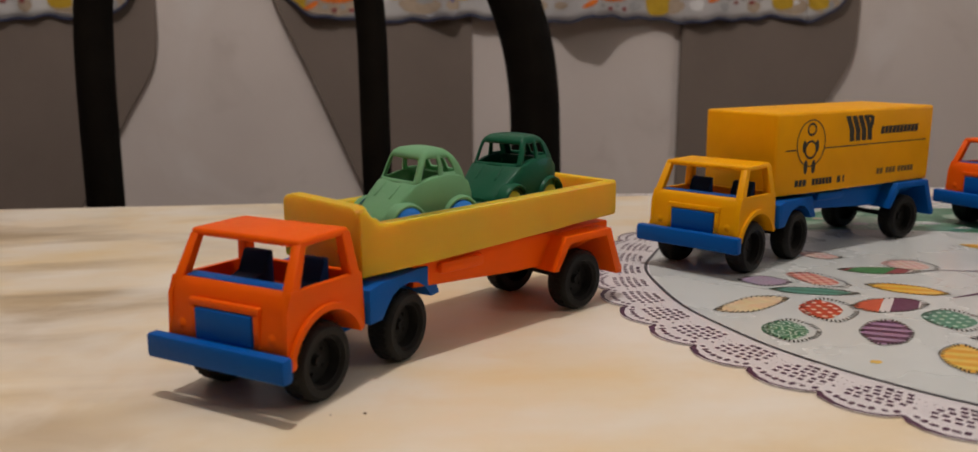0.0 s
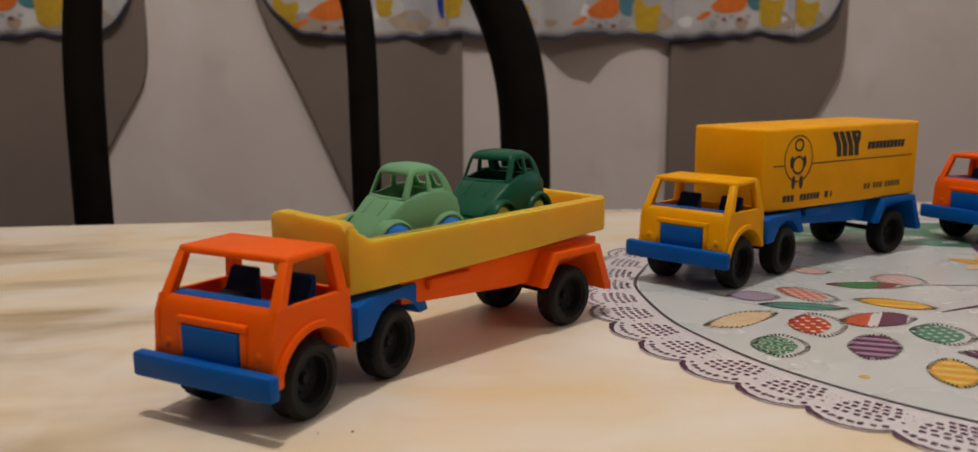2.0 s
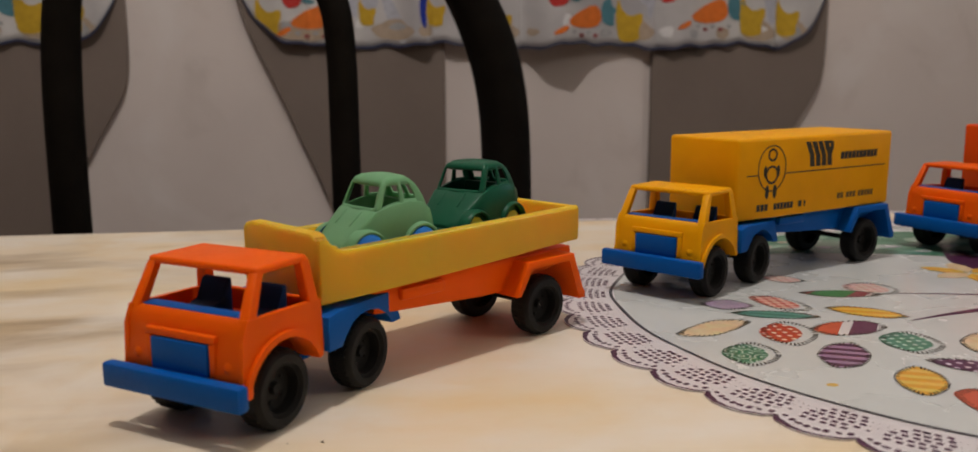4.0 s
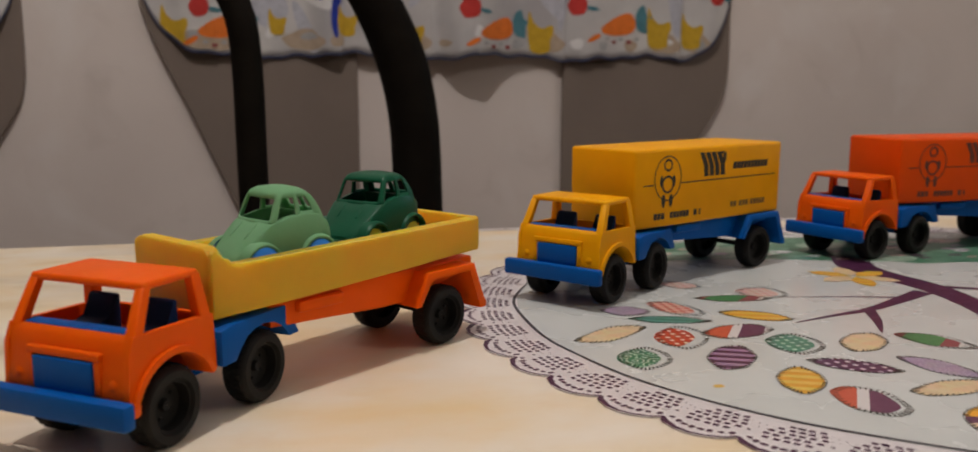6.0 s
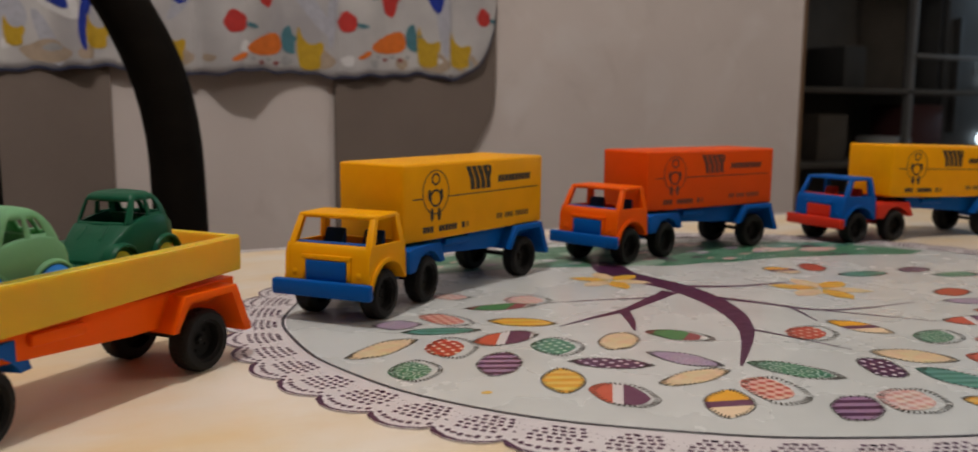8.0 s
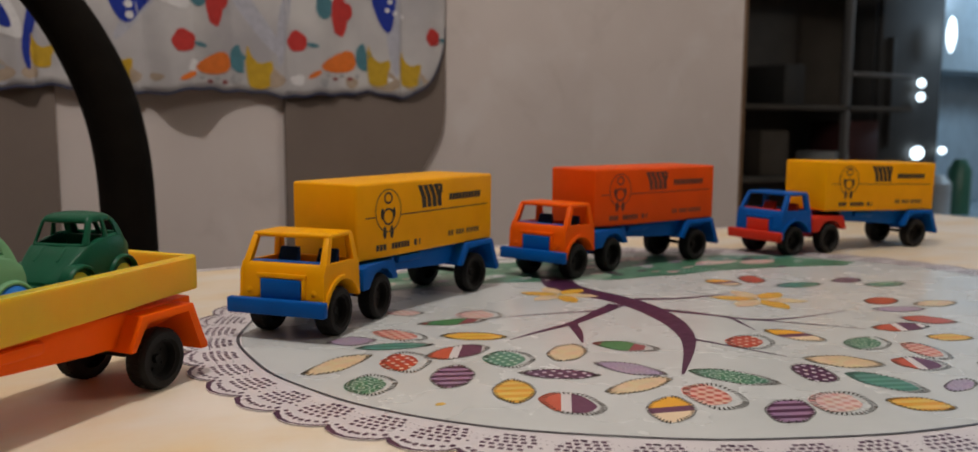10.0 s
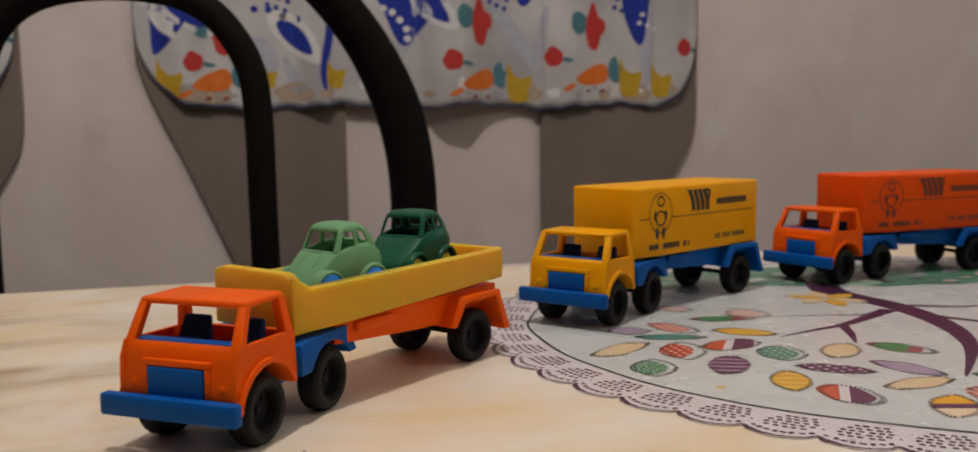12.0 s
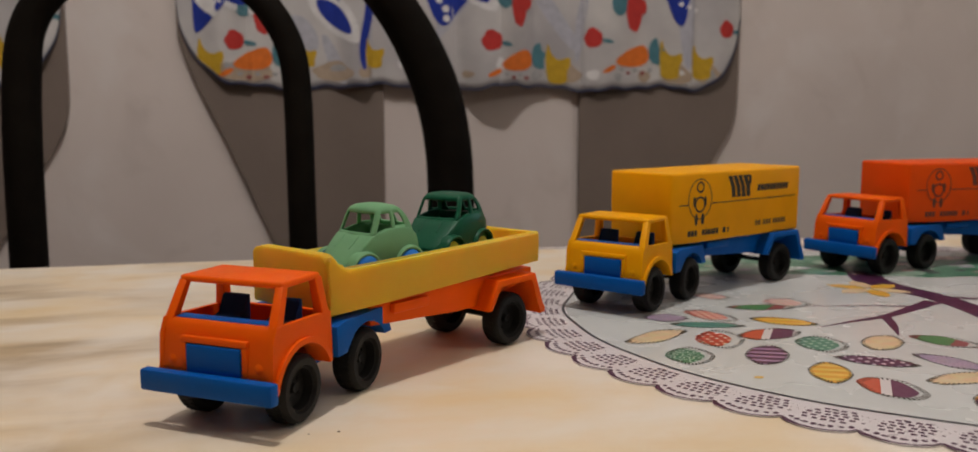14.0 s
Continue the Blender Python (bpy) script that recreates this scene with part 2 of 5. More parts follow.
def cloth_material():
    """Cream vinyl tablecloth with washed yellow streaks and dim brush marks, deepened on the left as painted shade."""
    m = material("cream_vinyl", (0.82, 0.735, 0.62), 0.38, scale=17, amount=1.0, dark=(0.80, 0.62, 0.37), bump=0.12, bump_scale=160, stretch=(0.7, 1.4, 1))
    t = m.node_tree
    b = t.nodes["Principled BSDF"]
    was = b.inputs["Base Color"].links[0].from_socket
    co = t.nodes.new("ShaderNodeTexCoord")
    mp = t.nodes.new("ShaderNodeMapping")
    mp.inputs["Scale"].default_value, mp.inputs["Rotation"].default_value = (7.0, 20, 1), (0, 0, 0.35)
    t.links.new(co.outputs["Object"], mp.inputs["Vector"])
    n = t.nodes.new("ShaderNodeTexNoise")
    n.inputs["Scale"].default_value, n.inputs["Detail"].default_value, n.inputs["Distortion"].default_value = 1.0, 3, 0.8
    t.links.new(mp.outputs[0], n.inputs["Vector"])
    r = t.nodes.new("ShaderNodeMapRange")
    r.inputs[1].default_value, r.inputs[2].default_value, r.inputs[4].default_value = 0.42, 0.66, 0.9
    t.links.new(n.outputs["Fac"], r.inputs[0])
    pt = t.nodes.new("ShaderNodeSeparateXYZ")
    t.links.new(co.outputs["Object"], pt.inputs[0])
    # Keeps the marks to the left, where shade is painted in with them.
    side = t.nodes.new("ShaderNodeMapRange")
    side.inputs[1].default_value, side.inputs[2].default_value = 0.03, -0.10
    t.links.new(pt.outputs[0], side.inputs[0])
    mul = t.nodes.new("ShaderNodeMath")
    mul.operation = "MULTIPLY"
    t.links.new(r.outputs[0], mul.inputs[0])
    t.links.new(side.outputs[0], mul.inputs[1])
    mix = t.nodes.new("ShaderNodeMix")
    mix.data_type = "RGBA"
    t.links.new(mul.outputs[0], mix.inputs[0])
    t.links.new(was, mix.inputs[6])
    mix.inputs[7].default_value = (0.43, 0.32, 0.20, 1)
    t.links.new(mix.outputs[2], b.inputs["Base Color"])
    return m


CLOTH = stained(cloth_material(), 11.0, 0.52, 0.66, (0.86, 0.80, 0.71), 0.7)
stained(CLOTH, 26.0, 0.58, 0.72, (0.74, 0.52, 0.26), 0.35)


# ---- mesh helpers ----
def part(name, bm, mat, parent=None, label="", smooth=True, m=None):
    """Link a bmesh as one mesh object, under a thing or a part."""
    bmesh.ops.recalc_face_normals(bm, faces=bm.faces)
    me = bpy.data.meshes.new(name)
    bm.to_mesh(me)
    bm.free()
    for x in (mat if isinstance(mat, (list, tuple)) else [mat]):
        me.materials.append(x)
    if smooth:
        me.shade_smooth()
        me.set_sharp_from_angle(angle=radians(38))
    ob = new(name, me)
    if m is not None:
        ob.matrix_world = m
    if parent is not None:
        ob.parent = parent
    if label:
        ob["label"] = label
    return ob


def box(bm, x0, x1, y0, y1, z0, z1, bevel=0.0, seg=2):
    r = bmesh.ops.create_cube(bm, size=1)
    for v in r["verts"]:
        v.co = Vector(((x0 + x1) / 2 + v.co.x * (x1 - x0), (y0 + y1) / 2 + v.co.y * (y1 - y0), (z0 + z1) / 2 + v.co.z * (z1 - z0)))
    if bevel:
        edges = list({e for v in r["verts"] for e in v.link_edges})
        bmesh.ops.bevel(bm, geom=edges, offset=bevel, segments=seg, affect="EDGES", profile=0.5)
    return bm


def boxed(*a, **k):
    return box(bmesh.new(), *a, **k)


def slab(bm, outline, y0, y1, bevel=0.0):
    """Extrude an outline in the XZ plane from y0 to y1."""
    low = [bm.verts.new((x, y0, z)) for x, z in outline]
    high = [bm.verts.new((x, y1, z)) for x, z in outline]
    n = len(outline)
    faces = [bm.faces.new(low), bm.faces.new(high[::-1])]
    faces += [bm.faces.new((low[i], high[i], high[(i + 1) % n], low[(i + 1) % n])) for i in range(n)]
    if bevel:
        edges = list({e for f in faces for e in f.edges})
        bmesh.ops.bevel(bm, geom=edges, offset=bevel, segments=2, affect="EDGES", profile=0.5)
    return bm


def spun(profile, n=36, axis="Y"):
    """A lathe round the Y axis: profile of (radius, along)."""
    bm = bmesh.new()
    rings = []
    for i in range(n):
        a = 2 * math.pi * i / n
        rings.append([bm.verts.new((r * math.cos(a), y, r * math.sin(a))) for r, y in profile])
    for i in range(n):
        p, q = rings[i], rings[(i + 1) % n]
        for k in range(len(profile) - 1):
            bm.faces.new((p[k], p[k + 1], q[k + 1], q[k]))
    return bm


def rod(bm, p, q, r, n=8, r2=None):
    """A straight round bar from p to q."""
    p, q = Vector(p), Vector(q)
    turn = (q - p).to_track_quat("Z", "Y").to_matrix()
    a = [bm.verts.new(p + turn @ Vector((r * math.cos(2 * math.pi * i / n), r * math.sin(2 * math.pi * i / n), 0))) for i in range(n)]
    b = [bm.verts.new(q + turn @ Vector(((r2 or r) * math.cos(2 * math.pi * i / n), (r2 or r) * math.sin(2 * math.pi * i / n), 0))) for i in range(n)]
    for i in range(n):
        bm.faces.new((a[i], a[(i + 1) % n], b[(i + 1) % n], b[i]))
    bm.faces.new(a[::-1])
    bm.faces.new(b)
    return bm


def strip(bm, points, width):
    """A flat ribbon on the XY plane along points (x, y, z); width a number or one per point."""
    prev = None
    for i, p in enumerate(points):
        a, b = Vector(points[max(0, i - 1)]), Vector(points[min(len(points) - 1, i + 1)])
        d = b - a
        w = width[i] if isinstance(width, (list, tuple)) else width
        s = Vector((-d.y, d.x, 0)).normalized() * w / 2
        cur = (bm.verts.new(Vector(p) + s), bm.verts.new(Vector(p) - s))
        if prev:
            bm.faces.new((prev[0], cur[0], cur[1], prev[1]))
        prev = cur
    return bm


def flat(bm, points, z):
    return bm.faces.new([bm.verts.new((x, y, z)) for x, y in points])


# ---- the room ----
WALL_Y, FLOOR_Z, TOP_Z = 1.13, -0.76, 1.80
tagged(part("wall_north", boxed(-2.4, 1.295, WALL_Y, WALL_Y + 0.12, FLOOR_Z, TOP_Z), WALL), "unseen closing wall, darkened to bounce less light behind the table", "wall", kind="structure")
tagged(part("trim", boxed(1.295, 1.303, WALL_Y - 0.003, WALL_Y + 0.123, FLOOR_Z, TOP_Z, bevel=0.002), WOOD), "brown wooden edging of the doorway", "door trim", kind="structure")
tagged(part("wall_west", boxed(-2.52, -2.4, -2.5, WALL_Y + 0.12, FLOOR_Z, TOP_Z), DIM_WALL), "unseen side wall, darkened to bounce less light", "wall", kind="structure")
tagged(part("wall_south", boxed(-2.52, 6.1, -2.62, -2.5, FLOOR_Z, TOP_Z), DIM_WALL), "unseen closing wall, darkened to bounce less light", "wall", kind="structure")
tagged(part("wall_east", boxed(6.0, 6.12, -2.5, 4.2, FLOOR_Z, TOP_Z), DIM_WALL), "unseen closing wall, darkened to bounce less light", "wall", kind="structure")
tagged(part("wall_kitchen", boxed(-2.4, 6.0, 4.0, 4.12, FLOOR_Z, TOP_Z), WALL), "far wall of the dim kitchen", "wall", kind="structure")
tagged(part("wall_kitchen_side", boxed(-2.52, -2.4, WALL_Y + 0.12, 4.12, FLOOR_Z, TOP_Z), WALL), "side wall of the dim kitchen", "wall", kind="structure")
tagged(part("floor", boxed(-2.52, 6.12, -2.62, 4.12, FLOOR_Z - 0.1, FLOOR_Z), FLOOR), "brown tiled floor", "floor", kind="structure")
tagged(part("ceiling", boxed(-2.52, 6.12, -2.62, 4.12, TOP_Z, TOP_Z + 0.1), CEILING), "unseen white ceiling, kept bright to bounce light", "ceiling", kind="structure")

# ---- the table ----
TABLE = (-0.62, 1.0, -0.42, 0.572)


def table():
    x0, x1, y0, y1 = TABLE
    t = tagged(new("kitchen_table"), "wooden kitchen table under a cream tablecloth", "table")
    t.location = ((x0 + x1) / 2, (y0 + y1) / 2, FLOOR_Z)
    bpy.context.view_layer.update()
    inv = t.matrix_world.inverted()
    part("tabletop", boxed(x0 + 0.004, x1 - 0.004, y0 + 0.004, y1 - 0.004, -0.032, -0.003, bevel=0.006), WOOD, t, m=inv)
    for x in (x0 + 0.06, x1 - 0.06):
        for y in (y0 + 0.06, y1 - 0.06):
            bm = bmesh.new()
            rod(bm, (x, y, FLOOR_Z), (x, y, -0.032), 0.02, 12, 0.028)
            part("leg", bm, WOOD, t, m=inv)
    # the cloth: a sheet with a softly rounded fold and a hanging skirt
    bm = bmesh.new()

    def ring(inset, z):
        pts = []
        r = 0.03
        for cx, cy, a0 in ((x1 - r, y1 - r, 0), (x0 + r, y1 - r, 90), (x0 + r, y0 + r, 180), (x1 - r, y0 + r, 270)):
            for k in range(7):
                a = radians(a0 + 15 * k)
                pts.append((cx + (r - inset) * math.cos(a), cy + (r - inset) * math.sin(a), z))
        return [bm.verts.new(p) for p in pts]

    rings = [ring(0.006, 0), ring(0.0018, -0.0012), ring(0, -0.005), ring(-0.003, -0.06), ring(-0.006, -0.14)]
    for a, b in zip(rings, rings[1:]):
        for i in range(len(a)):
            bm.faces.new((a[i], b[i], b[(i + 1) % len(a)], a[(i + 1) % len(a)]))
    bm.faces.new(rings[0])
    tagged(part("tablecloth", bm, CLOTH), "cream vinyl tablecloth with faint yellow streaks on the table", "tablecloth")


table()
tagged(part("cloth_trim", boxed(0.10, 0.985, 0.5655, 0.5705, 0.0001, 0.0008, bevel=0.0002), LACE), "pale lilac lace trim along the tablecloth edge", "lace trim")


def crumb(x, y, r):
    bm = bmesh.new()
    bmesh.ops.create_icosphere(bm, subdivisions=1, radius=r)
    for v in bm.verts:
        v.co = Vector((v.co.x * (1.2 + 0.3 * noise.noise(v.co * 900)), v.co.y, v.co.z * 0.7))
    return tagged(part("crumb", bm, WOOD, m=pose(x, y, r * 0.6)), "tiny dark crumb lying on the tablecloth", "crumb", group="crumbs on the tablecloth")


crumb(0.0177, 0.2118, 0.0004)
crumb(0.0081, 0.2120, 0.00025)

# ---- the printed oval mat ----
MAT_C, MAT_A, MAT_B, MAT_TURN = (0.3795, 0.3122), 0.2413, 0.1954, radians(-6.2)
LACE_W = 0.0262


def oval(a, grow=0.0):
    """A point of the mat's oval line, or of an oval that far outside it."""
    x, y = (MAT_A + grow) * math.cos(a), (MAT_B + grow) * math.sin(a)
    c, s = math.cos(MAT_TURN), math.sin(MAT_TURN)
    return MAT_C[0] + c * x - s * y, MAT_C[1] + s * x + c * y


def even_angles(n, grow):
    """Angles that step evenly along the oval."""
    fine = [oval(2 * math.pi * i / 2000, grow) for i in range(2001)]
    run = [0.0]
    for p, q in zip(fine, fine[1:]):
        run.append(run[-1] + math.dist(p, q))
    out, k = [], 0
    for i in range(n):
        goal = run[-1] * i / n
        while run[k + 1] < goal:
            k += 1
        out.append(2 * math.pi * k / 2000)
    return out


def place_mat():
    thing = tagged(new("oval_placemat"), "pale mint oval mat with printed leaves and lace border", "placemat")
    thing.location = (*MAT_C, 0.0)
    bpy.context.view_layer.update()
    inv = thing.matrix_world.inverted()
    # scalloped sheet
    n_sc, sub = 61, 10
    angles = even_angles(n_sc * sub, LACE_W)
    bm = bmesh.new()
    rim = []
    for i, a in enumerate(angles):
        u = (i % sub) / sub
        rim.append((*oval(a, LACE_W - 0.0038 + 0.0058 * math.sin(math.pi * u) ** 0.7), 0.0))
    top = [bm.verts.new((x, y, 0.0006)) for x, y, _ in rim]
    low = [bm.verts.new((x, y, 0.0001)) for x, y, _ in rim]
    bm.faces.new(top)
    for i in range(len(top)):
        j = (i + 1) % len(top)
        bm.faces.new((top[i], low[i], low[j], top[j]))
    sheet = part("lace_border", bm, LACE, thing, "pale lilac printed lace border", m=inv)
    bm = bmesh.new()
    flat(bm, [oval(2 * math.pi * i / 200) for i in range(200)], 0.0008)
    part("centre_field", bm, PAPER, thing, "pale mint glossy printed centre", m=inv)
    bm = bmesh.new()
    wob = [noise.noise((4 * math.cos(i * math.pi / 120), 4 * math.sin(i * math.pi / 120), 2)) for i in range(241)]
    pts = [(*oval(2 * math.pi * i / 240, 0.0026 * wob[i]), 0.00088) for i in range(241)]
    strip(bm, pts, [0.0014 + 0.0006 * noise.noise((i * 0.11, 3, 0)) for i in range(241)])
    part("outline", bm, LINE, thing, m=inv)
    # lace print: scallop edge, eyelets, net of squares, single spots
    bm = bmesh.new()
    z = 0.00066
    for s in range(n_sc):
        ang = [angles[(s * sub + k) % len(angles)] for k in range(sub + 1)]
        edge = []
        for k in range(sub + 1):
            u = k / sub
            g = LACE_W - 0.0048 + 0.0058 * math.sin(math.pi * u) ** 0.7 + 0.0003 * (k % 2)
            edge.append((*oval(ang[k], g), z))
        strip(bm, edge, [0.0026 - 0.0030 * min(0.55, k / sub) if k else 0.0012 for k in range(sub + 1)])

        def at(u, g):
            k = min(sub - 1, int(u * sub))
            f = u * sub - k
            a0, a1 = ang[k], ang[k + 1]
            if a1 < a0 - 3:
                a1 += 2 * math.pi
            return Vector((*oval(a0 + (a1 - a0) * f, g), z))

        def spot(u, g, du, dg):
            c = at(u, g)
            out = (at(u, g + 0.001) - c).normalized()
            al = Vector((-out.y, out.x, 0))
            bm.faces.new([bm.verts.new(c + al * du * x + out * dg * y) for x, y in ((1, 0.5), (0.5, 1), (-0.5, 1), (-1, 0.5), (-1, -0.5), (-0.5, -1), (0.5, -1), (1, -0.5))])

        def square(u, g, du, dg):
            c = at(u, g)
            out = (at(u, g + 0.001) - c).normalized()
            al = Vector((-out.y, out.x, 0))
            bm.faces.new([bm.verts.new(c + al * du * x + out * dg * y) for x, y in ((1, 0.85), (-0.9, 1), (-1, -0.9), (0.9, -1))])

        for k in range(8):
            u = 0.10 + 0.114 * k
            spot(u, LACE_W - 0.0082 + 0.0052 * math.sin(math.pi * u) ** 0.8, 0.0009 + 0.0004 * (k in (2, 4)), 0.0008 + 0.0004 * (k % 2))
        for row in range(5):
            count = (5, 6, 6, 5, 4)[row]
            for k in range(count):
                u = 0.5 + (k - (count - 1) / 2) * 0.128 + 0.02 * row
                square(u, LACE_W - 0.0100 - 0.0030 * row + 0.0010 * math.sin(math.pi * u), 0.00098, 0.00092)
        spot(0.0, LACE_W - 0.012, 0.0006, 0.0005)
        square(0.5, 0.0045 + 0.0006 * (s % 2), 0.0011, 0.0007)
        for k in range(10):
            spot(k / 10, 0.0072 + 0.0012 * math.sin(6.28 * k / 10), 0.00022, 0.00022)
            spot(k / 10 + 0.05, 0.0098 + 0.0008 * math.cos(6.28 * k / 10), 0.0002, 0.0002)
    tagged(part("lace_print", bm, PURPLE, thing, "dark purple lace print of scallops and squares", m=inv), kind="stuff")
    # the tree: branches
    z = 0.00086

    def branch(points, widths):
        bm = bmesh.new()
        n = len(points)
        fine, wid = [], []
        for i in range((n - 1) * 6 + 1):
            f = i / 6
            k = min(n - 2, int(f))
            u = f - k
            p = [Vector(points[max(0, min(n - 1, k + d))]) for d in (-1, 0, 1, 2)]
            q = 0.5 * (2 * p[1] + (p[2] - p[0]) * u + (2 * p[0] - 5 * p[1] + 4 * p[2] - p[3]) * u * u + (3 * p[1] - p[0] - 3 * p[2] + p[3]) * u ** 3)
            fine.append((q.x, q.y, z))
            wid.append(widths[k] + (widths[k + 1] - widths[k]) * u)
        strip(bm, fine, wid)
        return part("branch", bm, PURPLE, thing, "plum purple printed branch", m=inv)

    branch([(0.3682, 0.4256), (0.3540, 0.3969), (0.3533, 0.3727), (0.3580, 0.3493), (0.3558, 0.3204), (0.3461, 0.2894), (0.3306, 0.2624), (0.3123, 0.2419), (0.2843, 0.2161)], [0.020, 0.022, 0.021, 0.018, 0.016, 0.0125, 0.0080, 0.0050, 0.0010])
    z += 0.00001
    branch([(0.3479, 0.3359), (0.3162, 0.3196), (0.2982, 0.3113), (0.2756, 0.3055), (0.2528, 0.2987)], [0.010, 0.0065, 0.0050, 0.0030, 0.0006])
    z += 0.00001
    branch([(0.2982, 0.3113), (0.2893, 0.2933), (0.2792, 0.2769)], [0.0060, 0.0042, 0.0006])
    z += 0.00001
    branch([(0.3322, 0.3271), (0.3037, 0.3352), (0.2697, 0.3419)], [0.0030, 0.0018, 0.0005])
    z += 0.00001
    branch([(0.3667, 0.3423), (0.3877, 0.3320), (0.4125, 0.3276), (0.4395, 0.3267)], [0.0060, 0.0036, 0.0028, 0.0006])
    z += 0.00001
    branch([(0.3586, 0.3152), (0.3729, 0.2931), (0.3854, 0.2711), (0.4079, 0.2628), (0.4465, 0.2603)], [0.0070, 0.0040, 0.0030, 0.0020, 0.0006])
    z += 0.00001
    branch([(0.3854, 0.2711), (0.4037, 0.2481), (0.4195, 0.2285)], [0.0020, 0.0014, 0.0005])
    z += 0.00001
    branch([(0.3795, 0.2843), (0.3748, 0.2695), (0.3685, 0.2540)], [0.0024, 0.0018, 0.0005])
    z += 0.00001
    branch([(0.3283, 0.2572), (0.3337, 0.2426), (0.3428, 0.2127)], [0.0036, 0.0018, 0.0005])
    z += 0.00001
    # the green ground along the back
    bm = bmesh.new()
    prev = None

    def band(deg, u):
        """A point of the green strip: u = 0 at its inner edge, 1 at its outer edge."""
        inner = 0.45 + 0.42 * ((deg - 82) / 58) ** 2 + 0.02 * noise.noise((deg * 0.09, 7, 0))
        outer = max(inner + 0.01, min(0.965, 0.86 + 0.0028 * abs(deg - 80)))
        f, a = inner + (outer - inner) * u, radians(deg)
        x, y = MAT_A * f * math.cos(a), MAT_B * f * math.sin(a)
        c, q = math.cos(MAT_TURN), math.sin(MAT_TURN)
        return MAT_C[0] + c * x - q * y, MAT_C[1] + q * x + c * y

    for i in range(47):
        cur = [bm.verts.new((*band(24 + 2.5 * i, u), 0.00084)) for u in (1, 0)]
        if prev:
            bm.faces.new((prev[0], cur[0], cur[1], prev[1]))
        prev = cur
    part("grass_band", bm, GRASS, thing, "green printed strip of grass", m=inv)
    rnd = random.Random(4)
    for i in range(84):
        big = i < 22
        c, r = band(rnd.uniform(34, 130), rnd.uniform(0.08, 0.92)), rnd.uniform(0.010, 0.018) if big else rnd.uniform(0.0025, 0.0055)
        bm = bmesh.new()
        flat(bm, [(c[0] + r * math.cos(k * 0.6283 + i) * 1.3 * rnd.uniform(0.8, 1.1), c[1] + r * 0.62 * math.sin(k * 0.6283 + i) * rnd.uniform(0.8, 1.1)) for k in range(10)], 0.00086 + 0.0000008 * i)
        part("petal", bm, (GREEN_DOTS, GRASS_PALE, TEAL_STRIPES, GRASS_PALE, PINK_CHECKS)[i % 5] if big else (PAPER, PINK_CHECKS, PAPER, LILAC_LEAF, PURPLE)[i % 5], thing, m=inv)
    # flowers of five pointed petals
    for cx, cy, r in ((0.3357, 0.3746, 0.024), (0.4291, 0.3058, 0.028)):
        for k in range(6):
            a = k * 1.047 + 0.3
            d, s = Vector((math.cos(a), math.sin(a))), Vector((-math.sin(a), math.cos(a)))
            bm = bmesh.new()
            flat(bm, [tuple(Vector((cx, cy)) + d * r * u + s * r * w) for u, w in ((0.05, 0), (0.4, 0.24), (0.75, 0.20), (1, 0), (0.75, -0.20), (0.4, -0.24))], 0.00096 + 0.00001 * k)
            part("petal", bm, (YELLOW_STRIPES, CREAM_LEAF)[k % 2], thing, m=inv)

    def leaf(x0, y0, x1, y1, deep, mat, pointed, shift, zz):
        """A printed leaf between two tips, that deep across, with blanket stitches along a second outline."""
        mid, half = Vector(((x0 + x1) / 2, (y0 + y1) / 2)), Vector(((x1 - x0) / 2, (y1 - y0) / 2))
        across = Vector((mid.x - 0.047, mid.y + 0.025)).normalized() * deep * 0.47
        rim = []
        for side in (1, -1):
            for k in range(20):
                a = math.pi * k / 20
                u = -math.cos(a) * side
                w = side * (abs(math.sin(a)) ** (1.02 + 0.45 * pointed)) * (1 + 0.05 * math.sin(5 * a + mid.x * 300))
                rim.append(half * u + across * w)
        bm = bmesh.new()
        slip = 1.0 - 1.3 * shift
        flat(bm, [tuple((q - half * shift) * (0.93 if shift == 0 else 0.97) * (slip if shift else 1)) for q in rim], 0)
        ob = part("leaf", bm, mat, thing, m=inv @ Matrix.Translation((mid.x, mid.y, 0.0009 + (zz - 0.0013))))
        bm = bmesh.new()
        out = [Vector((*(q * 1.0 + half * 1.2 * shift), 0.00006)) for q in rim]
        c = Vector((*(half * 1.2 * shift), 0.00006))
        for k in range(len(out)):
            a, b = out[k], out[(k + 1) % len(out)]
            if (b - a).length < 1e-6:
                continue
            strip(bm, [a, a.lerp(b, 0.7)], 0.00022)
            if k % 2 == 0 or (b - a).length > 0.0016:
                strip(bm, [a, a.lerp(c, 0.19)], 0.00060)
        part("stitching", bm, INK, ob, "dark blanket stitching")
        return ob

    # leaves: tip, tip, depth across, pattern, pointedness, offset of the stitched outline
    leaf(0.1499, 0.2938, 0.1865, 0.3062, 0.0224, CREAM_LEAF, 1.2, 0.00, 0.00130)
    leaf(0.1579, 0.2701, 0.1774, 0.2640, 0.0288, GREEN_CURLS, 0.6, 0.12, 0.00132)
    leaf(0.1828, 0.2934, 0.2029, 0.2858, 0.0351, RED_DOTS, 0.7, 0.16, 0.00134)
